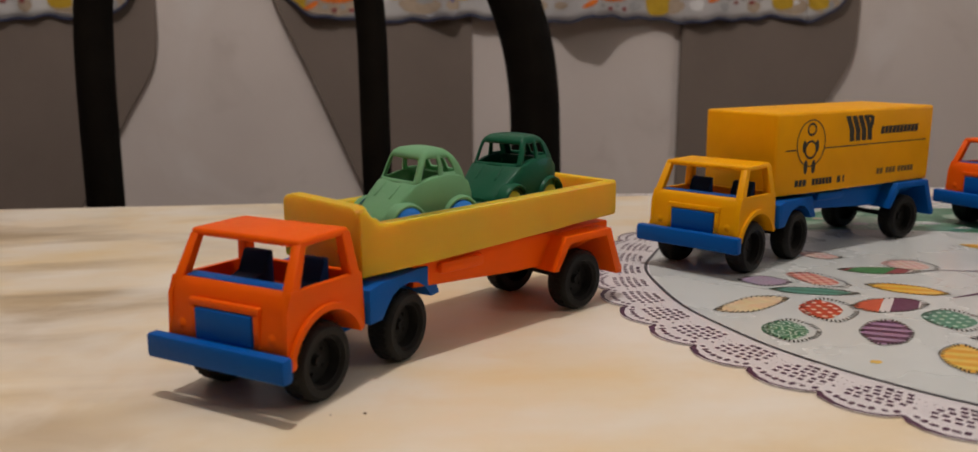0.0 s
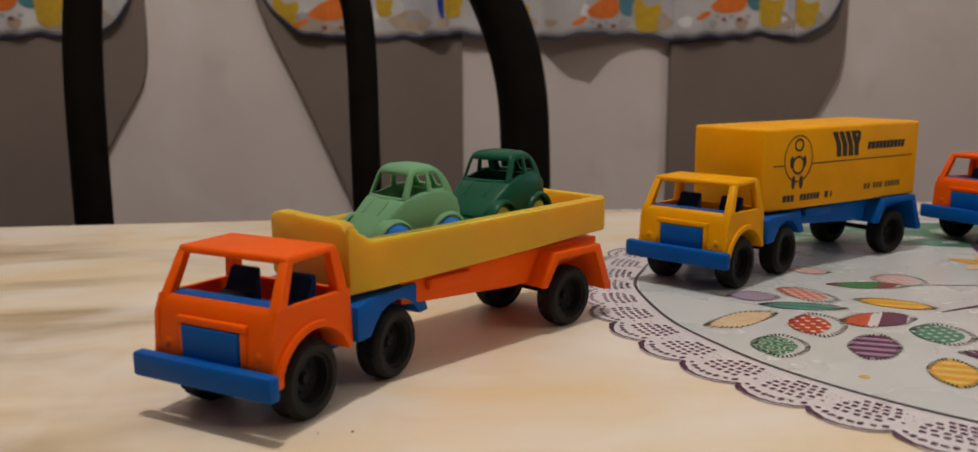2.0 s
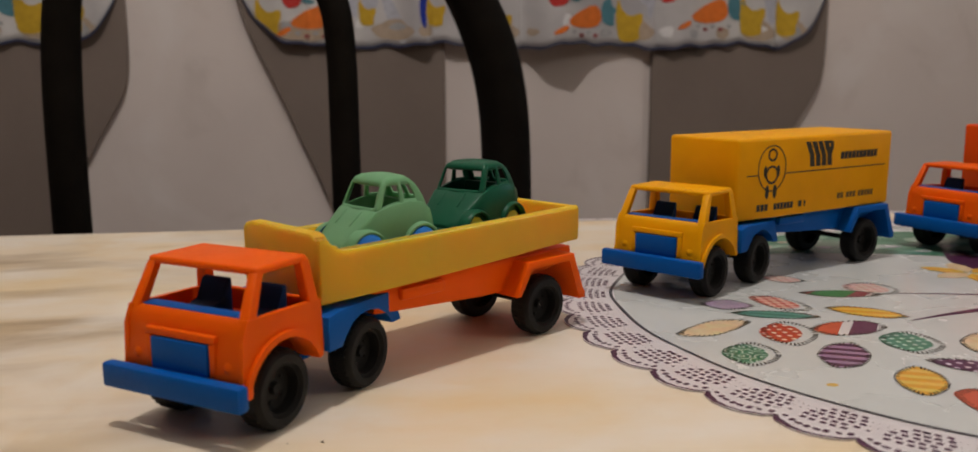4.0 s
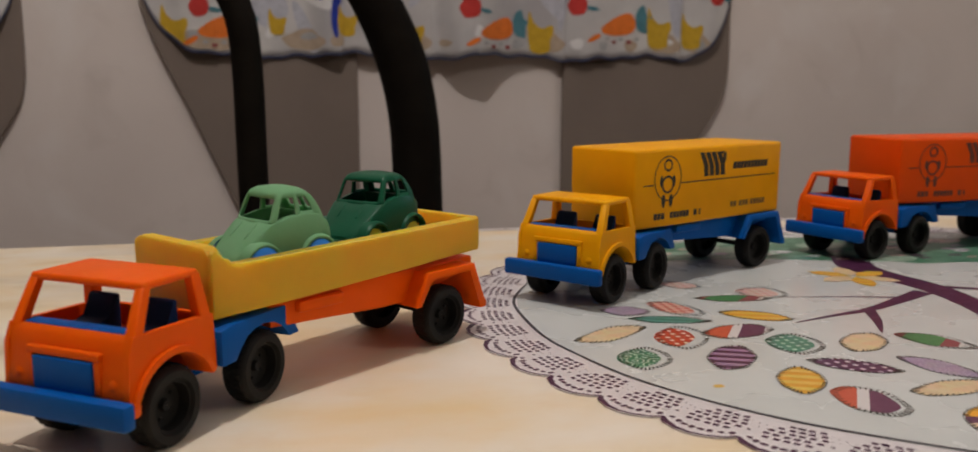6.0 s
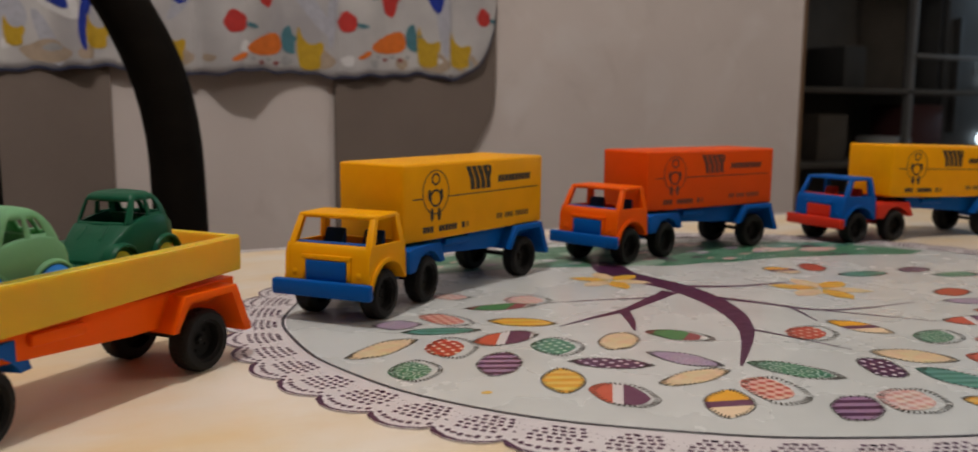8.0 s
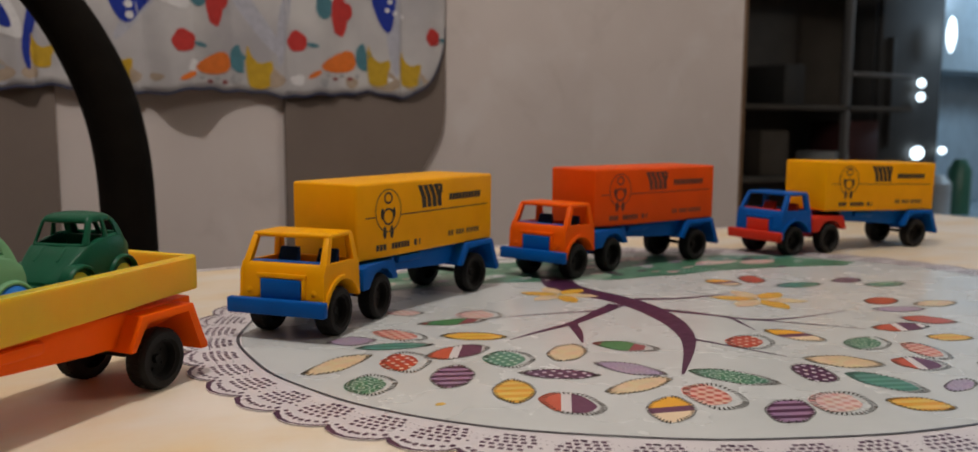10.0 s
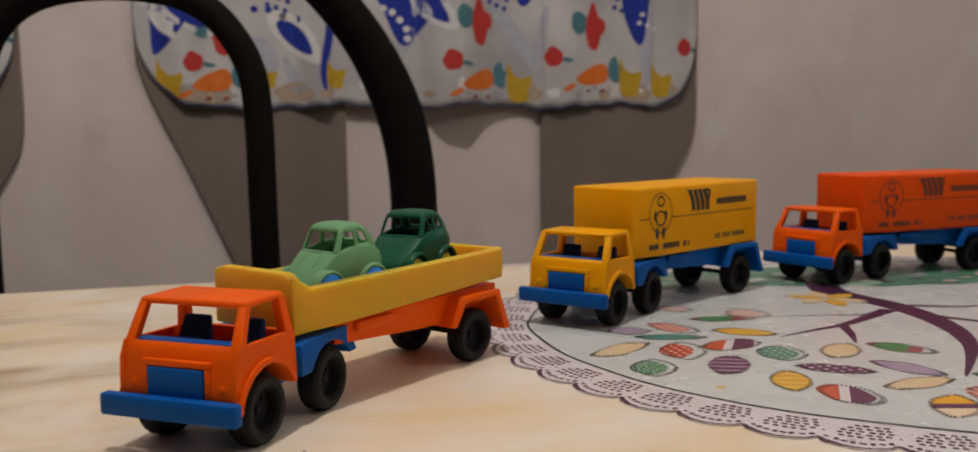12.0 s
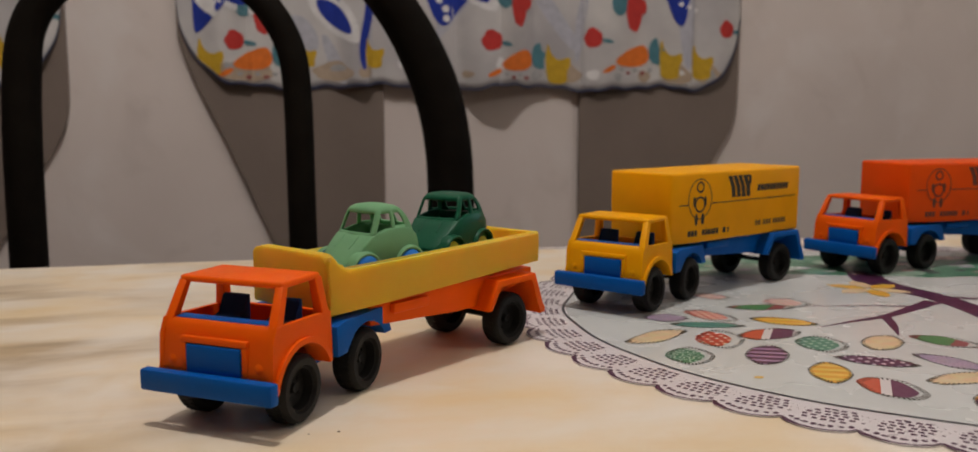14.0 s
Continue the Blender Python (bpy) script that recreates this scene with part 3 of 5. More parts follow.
    leaf(0.1922, 0.2625, 0.2113, 0.2588, 0.0346, PURPLE_STRIPES, 0.8, 0.00, 0.00136)
    leaf(0.1767, 0.3368, 0.1983, 0.3292, 0.0180, LILAC_LEAF, 1.0, 0.00, 0.00138)
    leaf(0.2016, 0.3445, 0.2204, 0.3228, 0.0235, RED_CHECKS, 0.8, 0.10, 0.00130)
    leaf(0.1830, 0.3209, 0.2177, 0.3092, 0.0136, TEAL_STRIPES, 1.1, 0.05, 0.00132)
    leaf(0.2279, 0.3224, 0.2555, 0.3036, 0.0172, YELLOW_STRIPES, 1.1, 0.00, 0.00134)
    leaf(0.2056, 0.2929, 0.2378, 0.2913, 0.0242, BANDS, 0.8, 0.00, 0.00136)
    leaf(0.2291, 0.3486, 0.2654, 0.3396, 0.0145, GREEN_BANDS, 1.0, 0.00, 0.00138)
    leaf(0.2553, 0.3585, 0.2767, 0.3460, 0.0259, PINK_CHECKS, 0.7, 0.10, 0.00130)
    leaf(0.2250, 0.3812, 0.2432, 0.3705, 0.0164, PINK_CHECKS, 0.9, 0.05, 0.00132)
    leaf(0.2249, 0.2783, 0.2433, 0.2654, 0.0298, GREEN_DOTS, 0.7, 0.10, 0.00134)
    leaf(0.2535, 0.2693, 0.2730, 0.2648, 0.0317, CREAM_LEAF, 0.7, 0.00, 0.00136)
    leaf(0.2272, 0.2514, 0.2546, 0.2316, 0.0156, PURPLE_DOTS, 1.1, 0.00, 0.00138)
    leaf(0.2821, 0.2752, 0.3020, 0.2514, 0.0194, GREEN_BANDS, 1.0, 0.08, 0.00130)
    leaf(0.2628, 0.2476, 0.2789, 0.2193, 0.0175, LILAC_LEAF, 1.1, 0.00, 0.00132)
    leaf(0.2422, 0.2141, 0.2764, 0.2133, 0.0198, CREAM_LEAF, 0.9, 0.00, 0.00134)
    leaf(0.2060, 0.2370, 0.2198, 0.2272, 0.0318, YELLOW_STRIPES, 0.6, 0.00, 0.00136)
    leaf(0.2150, 0.2204, 0.2304, 0.1993, 0.0267, BANDS, 0.7, 0.08, 0.00138)
    leaf(0.2434, 0.1917, 0.2573, 0.1807, 0.0318, OCHRE_BANDS, 0.7, 0.00, 0.00130)
    leaf(0.2690, 0.2027, 0.2790, 0.1791, 0.0315, RED_CHECKS, 0.6, 0.14, 0.00132)
    leaf(0.2894, 0.2200, 0.3083, 0.1884, 0.0192, GREEN_CURLS, 1.0, 0.06, 0.00134)
    leaf(0.2792, 0.1693, 0.2921, 0.1575, 0.0305, PURPLE_STRIPES, 0.6, 0.00, 0.00136)
    leaf(0.3012, 0.1700, 0.3156, 0.1517, 0.0311, PINK_CHECKS, 0.7, 0.12, 0.00138)
    leaf(0.3310, 0.2016, 0.3340, 0.1796, 0.0260, PURPLE_DOTS, 0.7, 0.00, 0.00130)
    leaf(0.3469, 0.2081, 0.3685, 0.1828, 0.0211, CREAM_LEAF, 0.9, 0.00, 0.00132)
    leaf(0.3386, 0.2472, 0.3560, 0.2333, 0.0312, RED_DOTS, 0.7, 0.14, 0.00134)
    leaf(0.3719, 0.2521, 0.3824, 0.2229, 0.0199, OCHRE_BANDS, 0.9, 0.00, 0.00136)
    leaf(0.3852, 0.2175, 0.4016, 0.2041, 0.0300, GREEN_CURLS, 0.6, 0.12, 0.00138)
    leaf(0.3427, 0.1849, 0.3503, 0.1527, 0.0215, TEAL_STRIPES, 0.9, 0.06, 0.00130)
    leaf(0.3260, 0.1540, 0.3405, 0.1349, 0.0175, YELLOW_STRIPES, 1.0, 0.00, 0.00132)
    leaf(0.3771, 0.1872, 0.3889, 0.1677, 0.0234, BANDS, 0.8, 0.08, 0.00134)
    leaf(0.4063, 0.2026, 0.4049, 0.1764, 0.0253, RED_CHECKS, 0.8, 0.10, 0.00136)
    leaf(0.4305, 0.2040, 0.4471, 0.1903, 0.0172, YELLOW_STRIPES, 0.8, 0.00, 0.00138)
    leaf(0.4236, 0.2290, 0.4523, 0.2152, 0.0227, BANDS, 0.7, 0.00, 0.00130)
    leaf(0.4788, 0.2728, 0.4967, 0.2624, 0.0262, RED_LEAF, 0.6, 0.00, 0.00132)
    leaf(0.4630, 0.2560, 0.4895, 0.2405, 0.0171, LILAC_LEAF, 1.0, 0.00, 0.00134)
    leaf(0.4958, 0.2533, 0.5213, 0.2421, 0.0224, CREAM_LEAF, 0.7, 0.00, 0.00136)
    leaf(0.4568, 0.2358, 0.4732, 0.2135, 0.0202, RED_LEAF, 1.0, 0.00, 0.00138)
    leaf(0.5182, 0.3251, 0.5380, 0.3160, 0.0236, PURPLE_DOTS, 1.0, 0.00, 0.00130)
    leaf(0.5238, 0.3047, 0.5508, 0.2937, 0.0207, GREEN_DOTS, 1.0, 0.00, 0.00132)
    leaf(0.4712, 0.3308, 0.5029, 0.3193, 0.0218, TEAL_STRIPES, 1.0, 0.00, 0.00134)
    leaf(0.4718, 0.3624, 0.4794, 0.3452, 0.0300, RED_LEAF, 1.0, 0.00, 0.00136)
    leaf(0.4446, 0.3656, 0.4567, 0.3439, 0.0219, OCHRE_BANDS, 1.0, 0.00, 0.00138)
    leaf(0.3610, 0.1532, 0.3757, 0.1481, 0.0216, LILAC_LEAF, 0.7, 0.05, 0.00130)
    leaf(0.405, 0.165, 0.428, 0.150, 0.0146, LILAC_LEAF, 1.0, 0.0, 0.00138)
    leaf(0.445, 0.178, 0.468, 0.160, 0.0159, RED_DOTS, 0.8, 0.08, 0.00130)
    leaf(0.52, 0.23, 0.548, 0.212, 0.0194, YELLOW_STRIPES, 0.8, 0.0, 0.00134)
    bm = bmesh.new()
    flat(bm, [(0.1815 + 0.0022 * math.cos(k * 0.9), 0.2325 + 0.0016 * math.sin(k * 0.9)) for k in range(7)], 0.0009)
    part("ink_spot", bm, YELLOW_STRIPES, thing, m=inv)


place_mat()

# ---- toy trucks ----
WHEEL_R = 0.0118


def wheel(truck, m):
    r, w = WHEEL_R, 0.0046
    ob = part("wheel", spun([(0.0072, -w), (r - 0.0014, -w), (r - 0.0004, -w * 0.8), (r, -w * 0.5), (r, w * 0.5), (r - 0.0004, w * 0.8), (r - 0.0014, w), (0.0082, w), (0.0076, w - 0.0012), (0.0070, w - 0.0012)]), BLACK, truck, m=m)
    bm = bmesh.new()
    for k in range(34):
        a = 2 * math.pi * k / 34
        for s in (-1, 1):
            box(bm, -0.00045, 0.00045, min(s * w * 0.15, s * w * 0.62), max(s * w * 0.15, s * w * 0.62), 0, 0.0006)
            bmesh.ops.transform(bm, matrix=Matrix.Rotation(a + 0.11 * (s > 0), 4, "Y") @ Matrix.Translation((0, 0, r - 0.00042)), verts=bm.verts[-8:])
    part("tread", bm, BLACK, ob)
    bm = spun([(0.0001, w - 0.0034), (0.0015, w - 0.0032), (0.0020, w - 0.0046), (0.0050, w - 0.0050), (0.0066, w - 0.0046), (0.0074, w - 0.0012)], 24)
    for k in range(5):
        a = 2 * math.pi * k / 5
        rod(bm, (0.0042 * math.cos(a), w - 0.0052, 0.0042 * math.sin(a)), (0.0042 * math.cos(a), w - 0.0043, 0.0042 * math.sin(a)), 0.0006, 6)
    part("hub", bm, BLACK, ob)
    return ob


def arc(cx, cz, r, a0, a1, n):
    return [(cx + r * math.cos(radians(a0 + (a1 - a0) * k / n)), cz + r * math.sin(radians(a0 + (a1 - a0) * k / n))) for k in range(n + 1)]


def tractor(truck, cab, trim, seat, hitch):
    """The front half: +X ahead, +Y to its left, the bumper's face at x = 0."""
    ax, ax2, hw = -0.0208, -0.0600, 0.0226
    p = lambda name, bm, mat, label="": part(name, bm, mat, truck, label)
    p("bumper", boxed(-0.0030, 0.0013, -0.0270, 0.0254, 0.0123, 0.0198, bevel=0.0011), trim, "plain bumper bar")
    bm = slab(bmesh.new(), [(-0.0042, 0.0132), (-0.0036, 0.0200), (-0.0050, 0.0320), (-0.0064, 0.0356), (-0.0086, 0.0365), (-0.0088, 0.0132)], -hw + 0.0004, hw - 0.0004, 0.0013)
    p("front_panel", bm, cab)
    # side panels with round wheel arches
    arch = arc(ax, WHEEL_R, 0.0160, 158, 14, 18)
    side = [(-0.0390, 0.0178), (-0.0382, 0.0352), (-0.0066, 0.0362), (-0.0044, 0.0310), (-0.0034, 0.0150)] + [q for q in arch[::-1]]
    for s in (-1, 1):
        y0, y1 = sorted((s * hw, s * (hw - 0.0017)))
        bm = bmesh.new()
        outer, inner = [bm.verts.new((x, y0, z)) for x, z in side], [bm.verts.new((x, y1, z)) for x, z in side]
        n = len(side)
        bmesh.ops.triangle_fill(bm, use_beauty=True, edges=[bm.edges.new((outer[i], outer[(i + 1) % n])) for i in range(n)])
        bmesh.ops.triangle_fill(bm, use_beauty=True, edges=[bm.edges.new((inner[i], inner[(i + 1) % n])) for i in range(n)])
        for i in range(n):
            bm.faces.new((outer[i], inner[i], inner[(i + 1) % n], outer[(i + 1) % n]))
        p("side_panel", bm, cab)
        # flared lip of the arch
        bm = bmesh.new()
        lip_in, lip_out = arc(ax, WHEEL_R, 0.0158, 160, 16, 20), arc(ax, WHEEL_R, 0.0178, 160, 16, 20)
        a0, a1 = sorted((s * (hw - 0.008), s * (hw + 0.0012)))
        slab(bm, lip_out + lip_in[::-1], a0, a1, 0.0003)
        p("wheel_arch", bm, cab)
    p("back_panel", boxed(-0.0382, -0.0364, -hw + 0.001, hw - 0.001, 0.0178, 0.0355, bevel=0.0005), cab)
    p("cab_floor", boxed(-0.037, -0.008, -hw + 0.0018, hw - 0.0018, 0.0275, 0.0287), cab)
    # raised frame and grille
    bm = bmesh.new()
    for a in ((-0.0132, 0.0132, 0.0291, 0.0313), (-0.0132, -0.0110, 0.0192, 0.0291), (0.0110, 0.0132, 0.0192, 0.0291)):
        box(bm, -0.0052, -0.0032, a[0], a[1], a[2], a[3], bevel=0.0004)
    p("grille_frame", bm, cab)
    p("grille", boxed(-0.0045, -0.0027, -0.0107, 0.0107, 0.0194, 0.0287, bevel=0.0005), trim)
    for s in (-1, 1):
        bm = spun([(0.0001, 0.0003), (0.0012, 0.0002), (0.0019, -0.0003), (0.0021, -0.0012)], 16)
        bmesh.ops.transform(bm, matrix=Matrix.Translation((-0.0038, s * 0.0172, 0.0225)) @ Matrix.Rotation(radians(-90), 4, "Z"), verts=bm.verts)
        p("headlamp", bm, cab)
    # roof, pillars, rails
    bm = boxed(-0.0352, -0.0128, -0.0208, 0.0208, 0.0470, 0.0494, bevel=0.0011, seg=3)
    p("roof", bm, cab)
    for s in (-1, 1):
        for x0, x1, t0, t1 in ((-0.0080, -0.0145, 0.0020, 0.0017), (-0.0352, -0.0336, 0.0022, 0.0019)):
            bm = bmesh.new()
            lo, hi = Vector((x0, s * (hw - 0.0018), 0.0345)), Vector((x1, s * 0.0193, 0.0481))
            ring = []
            for c, t in ((lo, t0), (hi, t1)):
                ring.append([bm.verts.new(c + Vector((dx * t, dy * t * 0.9, 0))) for dx, dy in ((1, 1), (-1, 1), (-1, -1), (1, -1))])
            for i in range(4):
                bm.faces.new((ring[0][i], ring[0][(i + 1) % 4], ring[1][(i + 1) % 4], ring[1][i]))
            bm.faces.new(ring[0])
            bm.faces.new(ring[1])
            bmesh.ops.bevel(bm, geom=list(bm.edges), offset=0.0004, segments=1, affect="EDGES")
            p("pillar", bm, cab)
    p("dashboard", boxed(-0.0135, -0.0084, -hw + 0.0020, hw - 0.0020, 0.0350, 0.0363, bevel=0.0005), trim)
    for s in (-1, 1):
        bm = bmesh.new()
        slab(bm, [(-0.020, 0.0287), (-0.020, 0.0328), (-0.0270, 0.0332), (-0.0288, 0.0404), (-0.0312, 0.0404), (-0.0312, 0.0287)], s * 0.0108 - 0.0052, s * 0.0108 + 0.0052, 0.0008)
        p("seat", bm, seat)
    p("frame_rail", boxed(-0.070, -0.006, -0.0115, 0.0115, 0.0125, 0.0185, bevel=0.0008), hitch)
    # deck with mudguards over the driven wheels
    top = [(-0.0392, 0.0180), (-0.0458, 0.0180), (-0.0478, 0.0215), (-0.0512, 0.0248), (-0.0556, 0.0264), (-0.0606, 0.0268), (-0.0660, 0.0258), (-0.0704, 0.0232), (-0.0732, 0.0192), (-0.0742, 0.0184), (-0.0796, 0.0184), (-0.0740, 0.0296), (-0.0450, 0.0300), (-0.0392, 0.0290)]
    p("mudguard_deck", slab(bmesh.new(), top, -0.0246, 0.0246, 0.0004), hitch)
    bm = spun([(0.0001, 0.0), (0.006, 0.0), (0.006, 0.0025), (0.0001, 0.0025)], 20)
    bmesh.ops.transform(bm, matrix=Matrix.Translation((ax2, 0, 0.0298)) @ Matrix.Rotation(radians(90), 4, "X"), verts=bm.verts)
    p("coupling", bm, hitch)
    for x in (ax, ax2):
        bm = bmesh.new()
        rod(bm, (x, -0.017, WHEEL_R), (x, 0.017, WHEEL_R), 0.0013, 10)
        p("axle", bm, BLACK)
        track = 0.0178 if x == ax else 0.0202
        wheel(truck, Matrix.Translation((x, track, WHEEL_R)))
        wheel(truck, Matrix.Translation((x, -track, WHEEL_R)) @ Matrix.Rotation(math.pi, 4, "Z"))


def trailer_frame(truck, m, mat, ta, front):
    """The rear half in its own axes: -X is back, the coupling at x = 0."""
    bm = bmesh.new()
    slab(bm, [(-front, 0.0228), (-front, 0.0322), (-ta - 0.022, 0.0322), (-ta - 0.022, 0.0270), (-ta + 0.018, 0.0200), (-ta + 0.030, 0.0200)], -0.0165, 0.0165, 0.0006)
    part("trailer_frame", bm, mat, truck, m=m)
    part("side_step", boxed(-0.046, -0.026, 0.0162, 0.0195, 0.0262, 0.0304, bevel=0.0012), mat, truck, m=m)
    part("side_step", boxed(-0.046, -0.026, -0.0195, -0.0162, 0.0262, 0.0304, bevel=0.0012), mat, truck, m=m)
    arch = [(-ta + 0.0185, 0.0185), (-ta + 0.0160, 0.0185), (-ta + 0.0100, 0.0288), (-ta - 0.0122, 0.0288), (-ta - 0.0172, 0.0152), (-ta - 0.0184, 0.0116), (-ta - 0.0222, 0.0116), (-ta - 0.0222, 0.0142),
            (-ta - 0.0202, 0.0160), (-ta - 0.0148, 0.0312), (-ta + 0.0120, 0.0312)]
    part("rear_mudguard", slab(bmesh.new(), arch, -0.0245, 0.0245, 0.0004), mat, truck, m=m)
    bm = bmesh.new()
    rod(bm, (-ta, -0.016, WHEEL_R), (-ta, 0.016, WHEEL_R), 0.0013, 10)
    part("axle", bm, BLACK, truck, m=m)
    wheel(truck, m @ Matrix.Translation((-ta, 0.0180, WHEEL_R)))
    wheel(truck, m @ Matrix.Translation((-ta, -0.0180, WHEEL_R)) @ Matrix.Rotation(math.pi, 4, "Z"))


def tray(truck, m):
    """Open loading bed of thick waxy plastic, with a higher, rounded headboard."""
    f, r, hw, t = 0.0080, -0.1155, 0.0230, 0.0034
    low = [(r, 0.0358), (f, 0.0318), (f, 0.0384), (r, 0.0402)]
    bed = part("loading_bed", slab(bmesh.new(), low, -hw + 0.0004, hw - 0.0004, 0.0008), BED, truck, "waxy translucent yellow loading bed", m=m)
    for s in (-1, 1):
        y0, y1 = sorted((s * hw, s * (hw - t)))
        bm = slab(bmesh.new(), [(r, 0.0372), (r + 0.0012, 0.0358), (-0.08, 0.0348), (-0.05, 0.0337), (-0.02, 0.0327), (f + 0.0007, 0.0316), (f + 0.0007, 0.0512), (f - 0.0004, 0.0528), (f - 0.0020, 0.0530),
                                (f - 0.0034, 0.0516), (f - 0.0044, 0.0492), (f - 0.0058, 0.0476), (f - 0.0088, 0.0470), (r + 0.0010, 0.0500), (r, 0.0492)], y0, y1, 0.0012)
        part("side_wall", bm, BED, bed)
    part("tailboard", boxed(r - 0.0002, r + t, -hw + 0.0003, hw - 0.0003, 0.0358, 0.0498, bevel=0.0015), BED, bed)
    n = [(-hw + 0.0014, 0.0318), (hw - 0.0014, 0.0318), (hw - 0.0014, 0.0500)] + [(hw - 0.0014 - 0.0045 + 0.0045 * math.cos(radians(a)), 0.0500 + 0.0040 * math.sin(radians(a))) for a in (30, 60, 90)]
    n += [(-x, z) for x, z in n[::-1][:4]]
    bm = slab(bmesh.new(), n, -0.0052, 0, 0.0013)
    bmesh.ops.transform(bm, matrix=Matrix.Translation((f + 0.0006, 0, 0)) @ Matrix.Rotation(radians(90), 4, "Z"), verts=bm.verts)
    bmesh.ops.transform(bm, matrix=Matrix.Translation((-0.0048, 0, 0)), verts=bm.verts)
    part("headboard", bm, BED, bed)


def cargo(truck, m, mat, ink, faint):
    """Closed box with its black print on both long sides."""
    f, length, hw, z0, z1 = 0.0103, 0.1218, 0.0226, 0.0314, 0.0709
    bm = boxed(f - length, f, -hw, hw, z0, z1, bevel=0.0016, seg=3)
    for v in bm.verts:
        if v.co.z < 0.05:
            v.co.y *= 0.985
    cargo_box = part("cargo_box", bm, mat, truck, m=m)
    for s in (-1, 1):
        y = s * (hw + 0.0001)

        def px(t):
            return f - length * (t if s > 0 else 1 - t)

        def quad(name, pts, mt):
            bm = bmesh.new()
            bm.faces.new([bm.verts.new((px(t), y - s * 0.00033 * (0.072 - z) / 0.04, z)) for t, z in pts])
            part(name, bm, mt, cargo_box, smooth=False)

        def bar(t0, t1, za, zb, mt, name="print_bar"):
            quad(name, [(t0, za), (t1, za), (t1, zb), (t0, zb)], mt)

        bar(0.055, 0.118, 0.0528, 0.0534, ink, "print_line")
        bar(0.282, 0.955, 0.0528, 0.0534, ink, "print_line")
        bm = bmesh.new()
        ring = [[bm.verts.new((px(0.2 + (0.0097 + d) / length * math.cos(a)), y, 0.0560 + (0.0108 + d) * math.sin(a))) for d in (0, 0.0006)] for a in [k * math.pi / 24 for k in range(48)]]
        for k in range(48):
            q, w = ring[k], ring[(k + 1) % 48]
            bm.faces.new((q[0], q[1], w[1], w[0]))
        part("print_ring", bm, ink, cargo_box)
        # plain figure of simple shapes in the ring, its feet under it
        for cz, rx, rz in ((0.0626, 0.0034, 0.0032), (0.0529, 0.0046, 0.0046)):
            bm = bmesh.new()
            ring = [[bm.verts.new((px(0.2 + (rx + d) / length * math.cos(a)), y, cz + (rz + d) * math.sin(a))) for d in (-0.0011, 0)] for a in [k * math.pi / 12 for k in range(24)]]
            for k in range(24):
                q, w = ring[k], ring[(k + 1) % 24]
                bm.faces.new((q[0], q[1], w[1], w[0]))
            part("print_ring", bm, ink, cargo_box)
        for dx, cz, rx, rz in ((-0.0046, 0.0545, 0.0013, 0.0030), (0.0046, 0.0545, 0.0013, 0.0030), (-0.0028, 0.0446, 0.0014, 0.0034), (0.0028, 0.0446, 0.0014, 0.0034)):
            quad("print_spot", [(0.2 + (dx + rx * math.cos(k * math.pi / 8)) / length, cz + rz * math.sin(k * math.pi / 8)) for k in range(16)], ink)
        # emblem: slanting bars and a loop
        for k in range(4):
            t = 0.400 + 0.038 * k
            quad("print_shape", [(t, 0.0678), (t + 0.031, 0.0678), (t + 0.060, 0.0610), (t + 0.066, 0.0552), (t + 0.036, 0.0552), (t + 0.030, 0.0610)], ink)
        for t0, t1, za, zb in ((0.546, 0.572, 0.0664, 0.0678), (0.562, 0.584, 0.0626, 0.0672), (0.556, 0.578, 0.0612, 0.0630)):
            bar(t0, t1, za, zb, ink, "print_shape")
        # unreadable lettering as slanting bars
        for k in range(10):
            t = 0.634 + 0.0258 * k
            quad("print_bar", [(t, 0.0578), (t + 0.023, 0.0578), (t + 0.028, 0.0616), (t + 0.005, 0.0616)], ink)
        for t0, t1, count in ((0.12, 0.19, 3), (0.222, 0.345, 6), (0.375, 0.40, 1), (0.410, 0.422, 1)):
            for k in range(count):
                w = (t1 - t0) / count
                bar(t0 + w * k, t0 + w * (k + 0.84), 0.0354, 0.0386, ink)
        for t0, t1, count in ((0.63, 0.675, 2), (0.692, 0.760, 3), (0.775, 0.885, 5)):
            for k in range(count):
                w = (t1 - t0) / count
                bar(t0 + w * k, t0 + w * (k + 0.84), 0.0372, 0.0402, faint)


TRUCKS = {
    "near": (-0.0232, 0.2181, 55.7, 37.4),
    "yellow": (0.1580, 0.3508, 40.0, 25.2),
    "orange": (0.3507, 0.4259, 19.6, 4.8),
    "blue": (0.5647, 0.4327, 0.0, -7.0),
}
BASE = {"near": 0.0, "yellow": 0.0007, "orange": 0.0007, "blue": 0.0}
HITCH_AHEAD = {"near": 0.0025, "yellow": 0.0, "orange": 0.0, "blue": -0.0045}
HITCH_SIDE = {"near": 0.0019, "yellow": 0.0, "orange": 0.0, "blue": 0.0035}
TILT = {"near": 0.0, "yellow": 0.0, "orange": 0.0, "blue": 1.4}


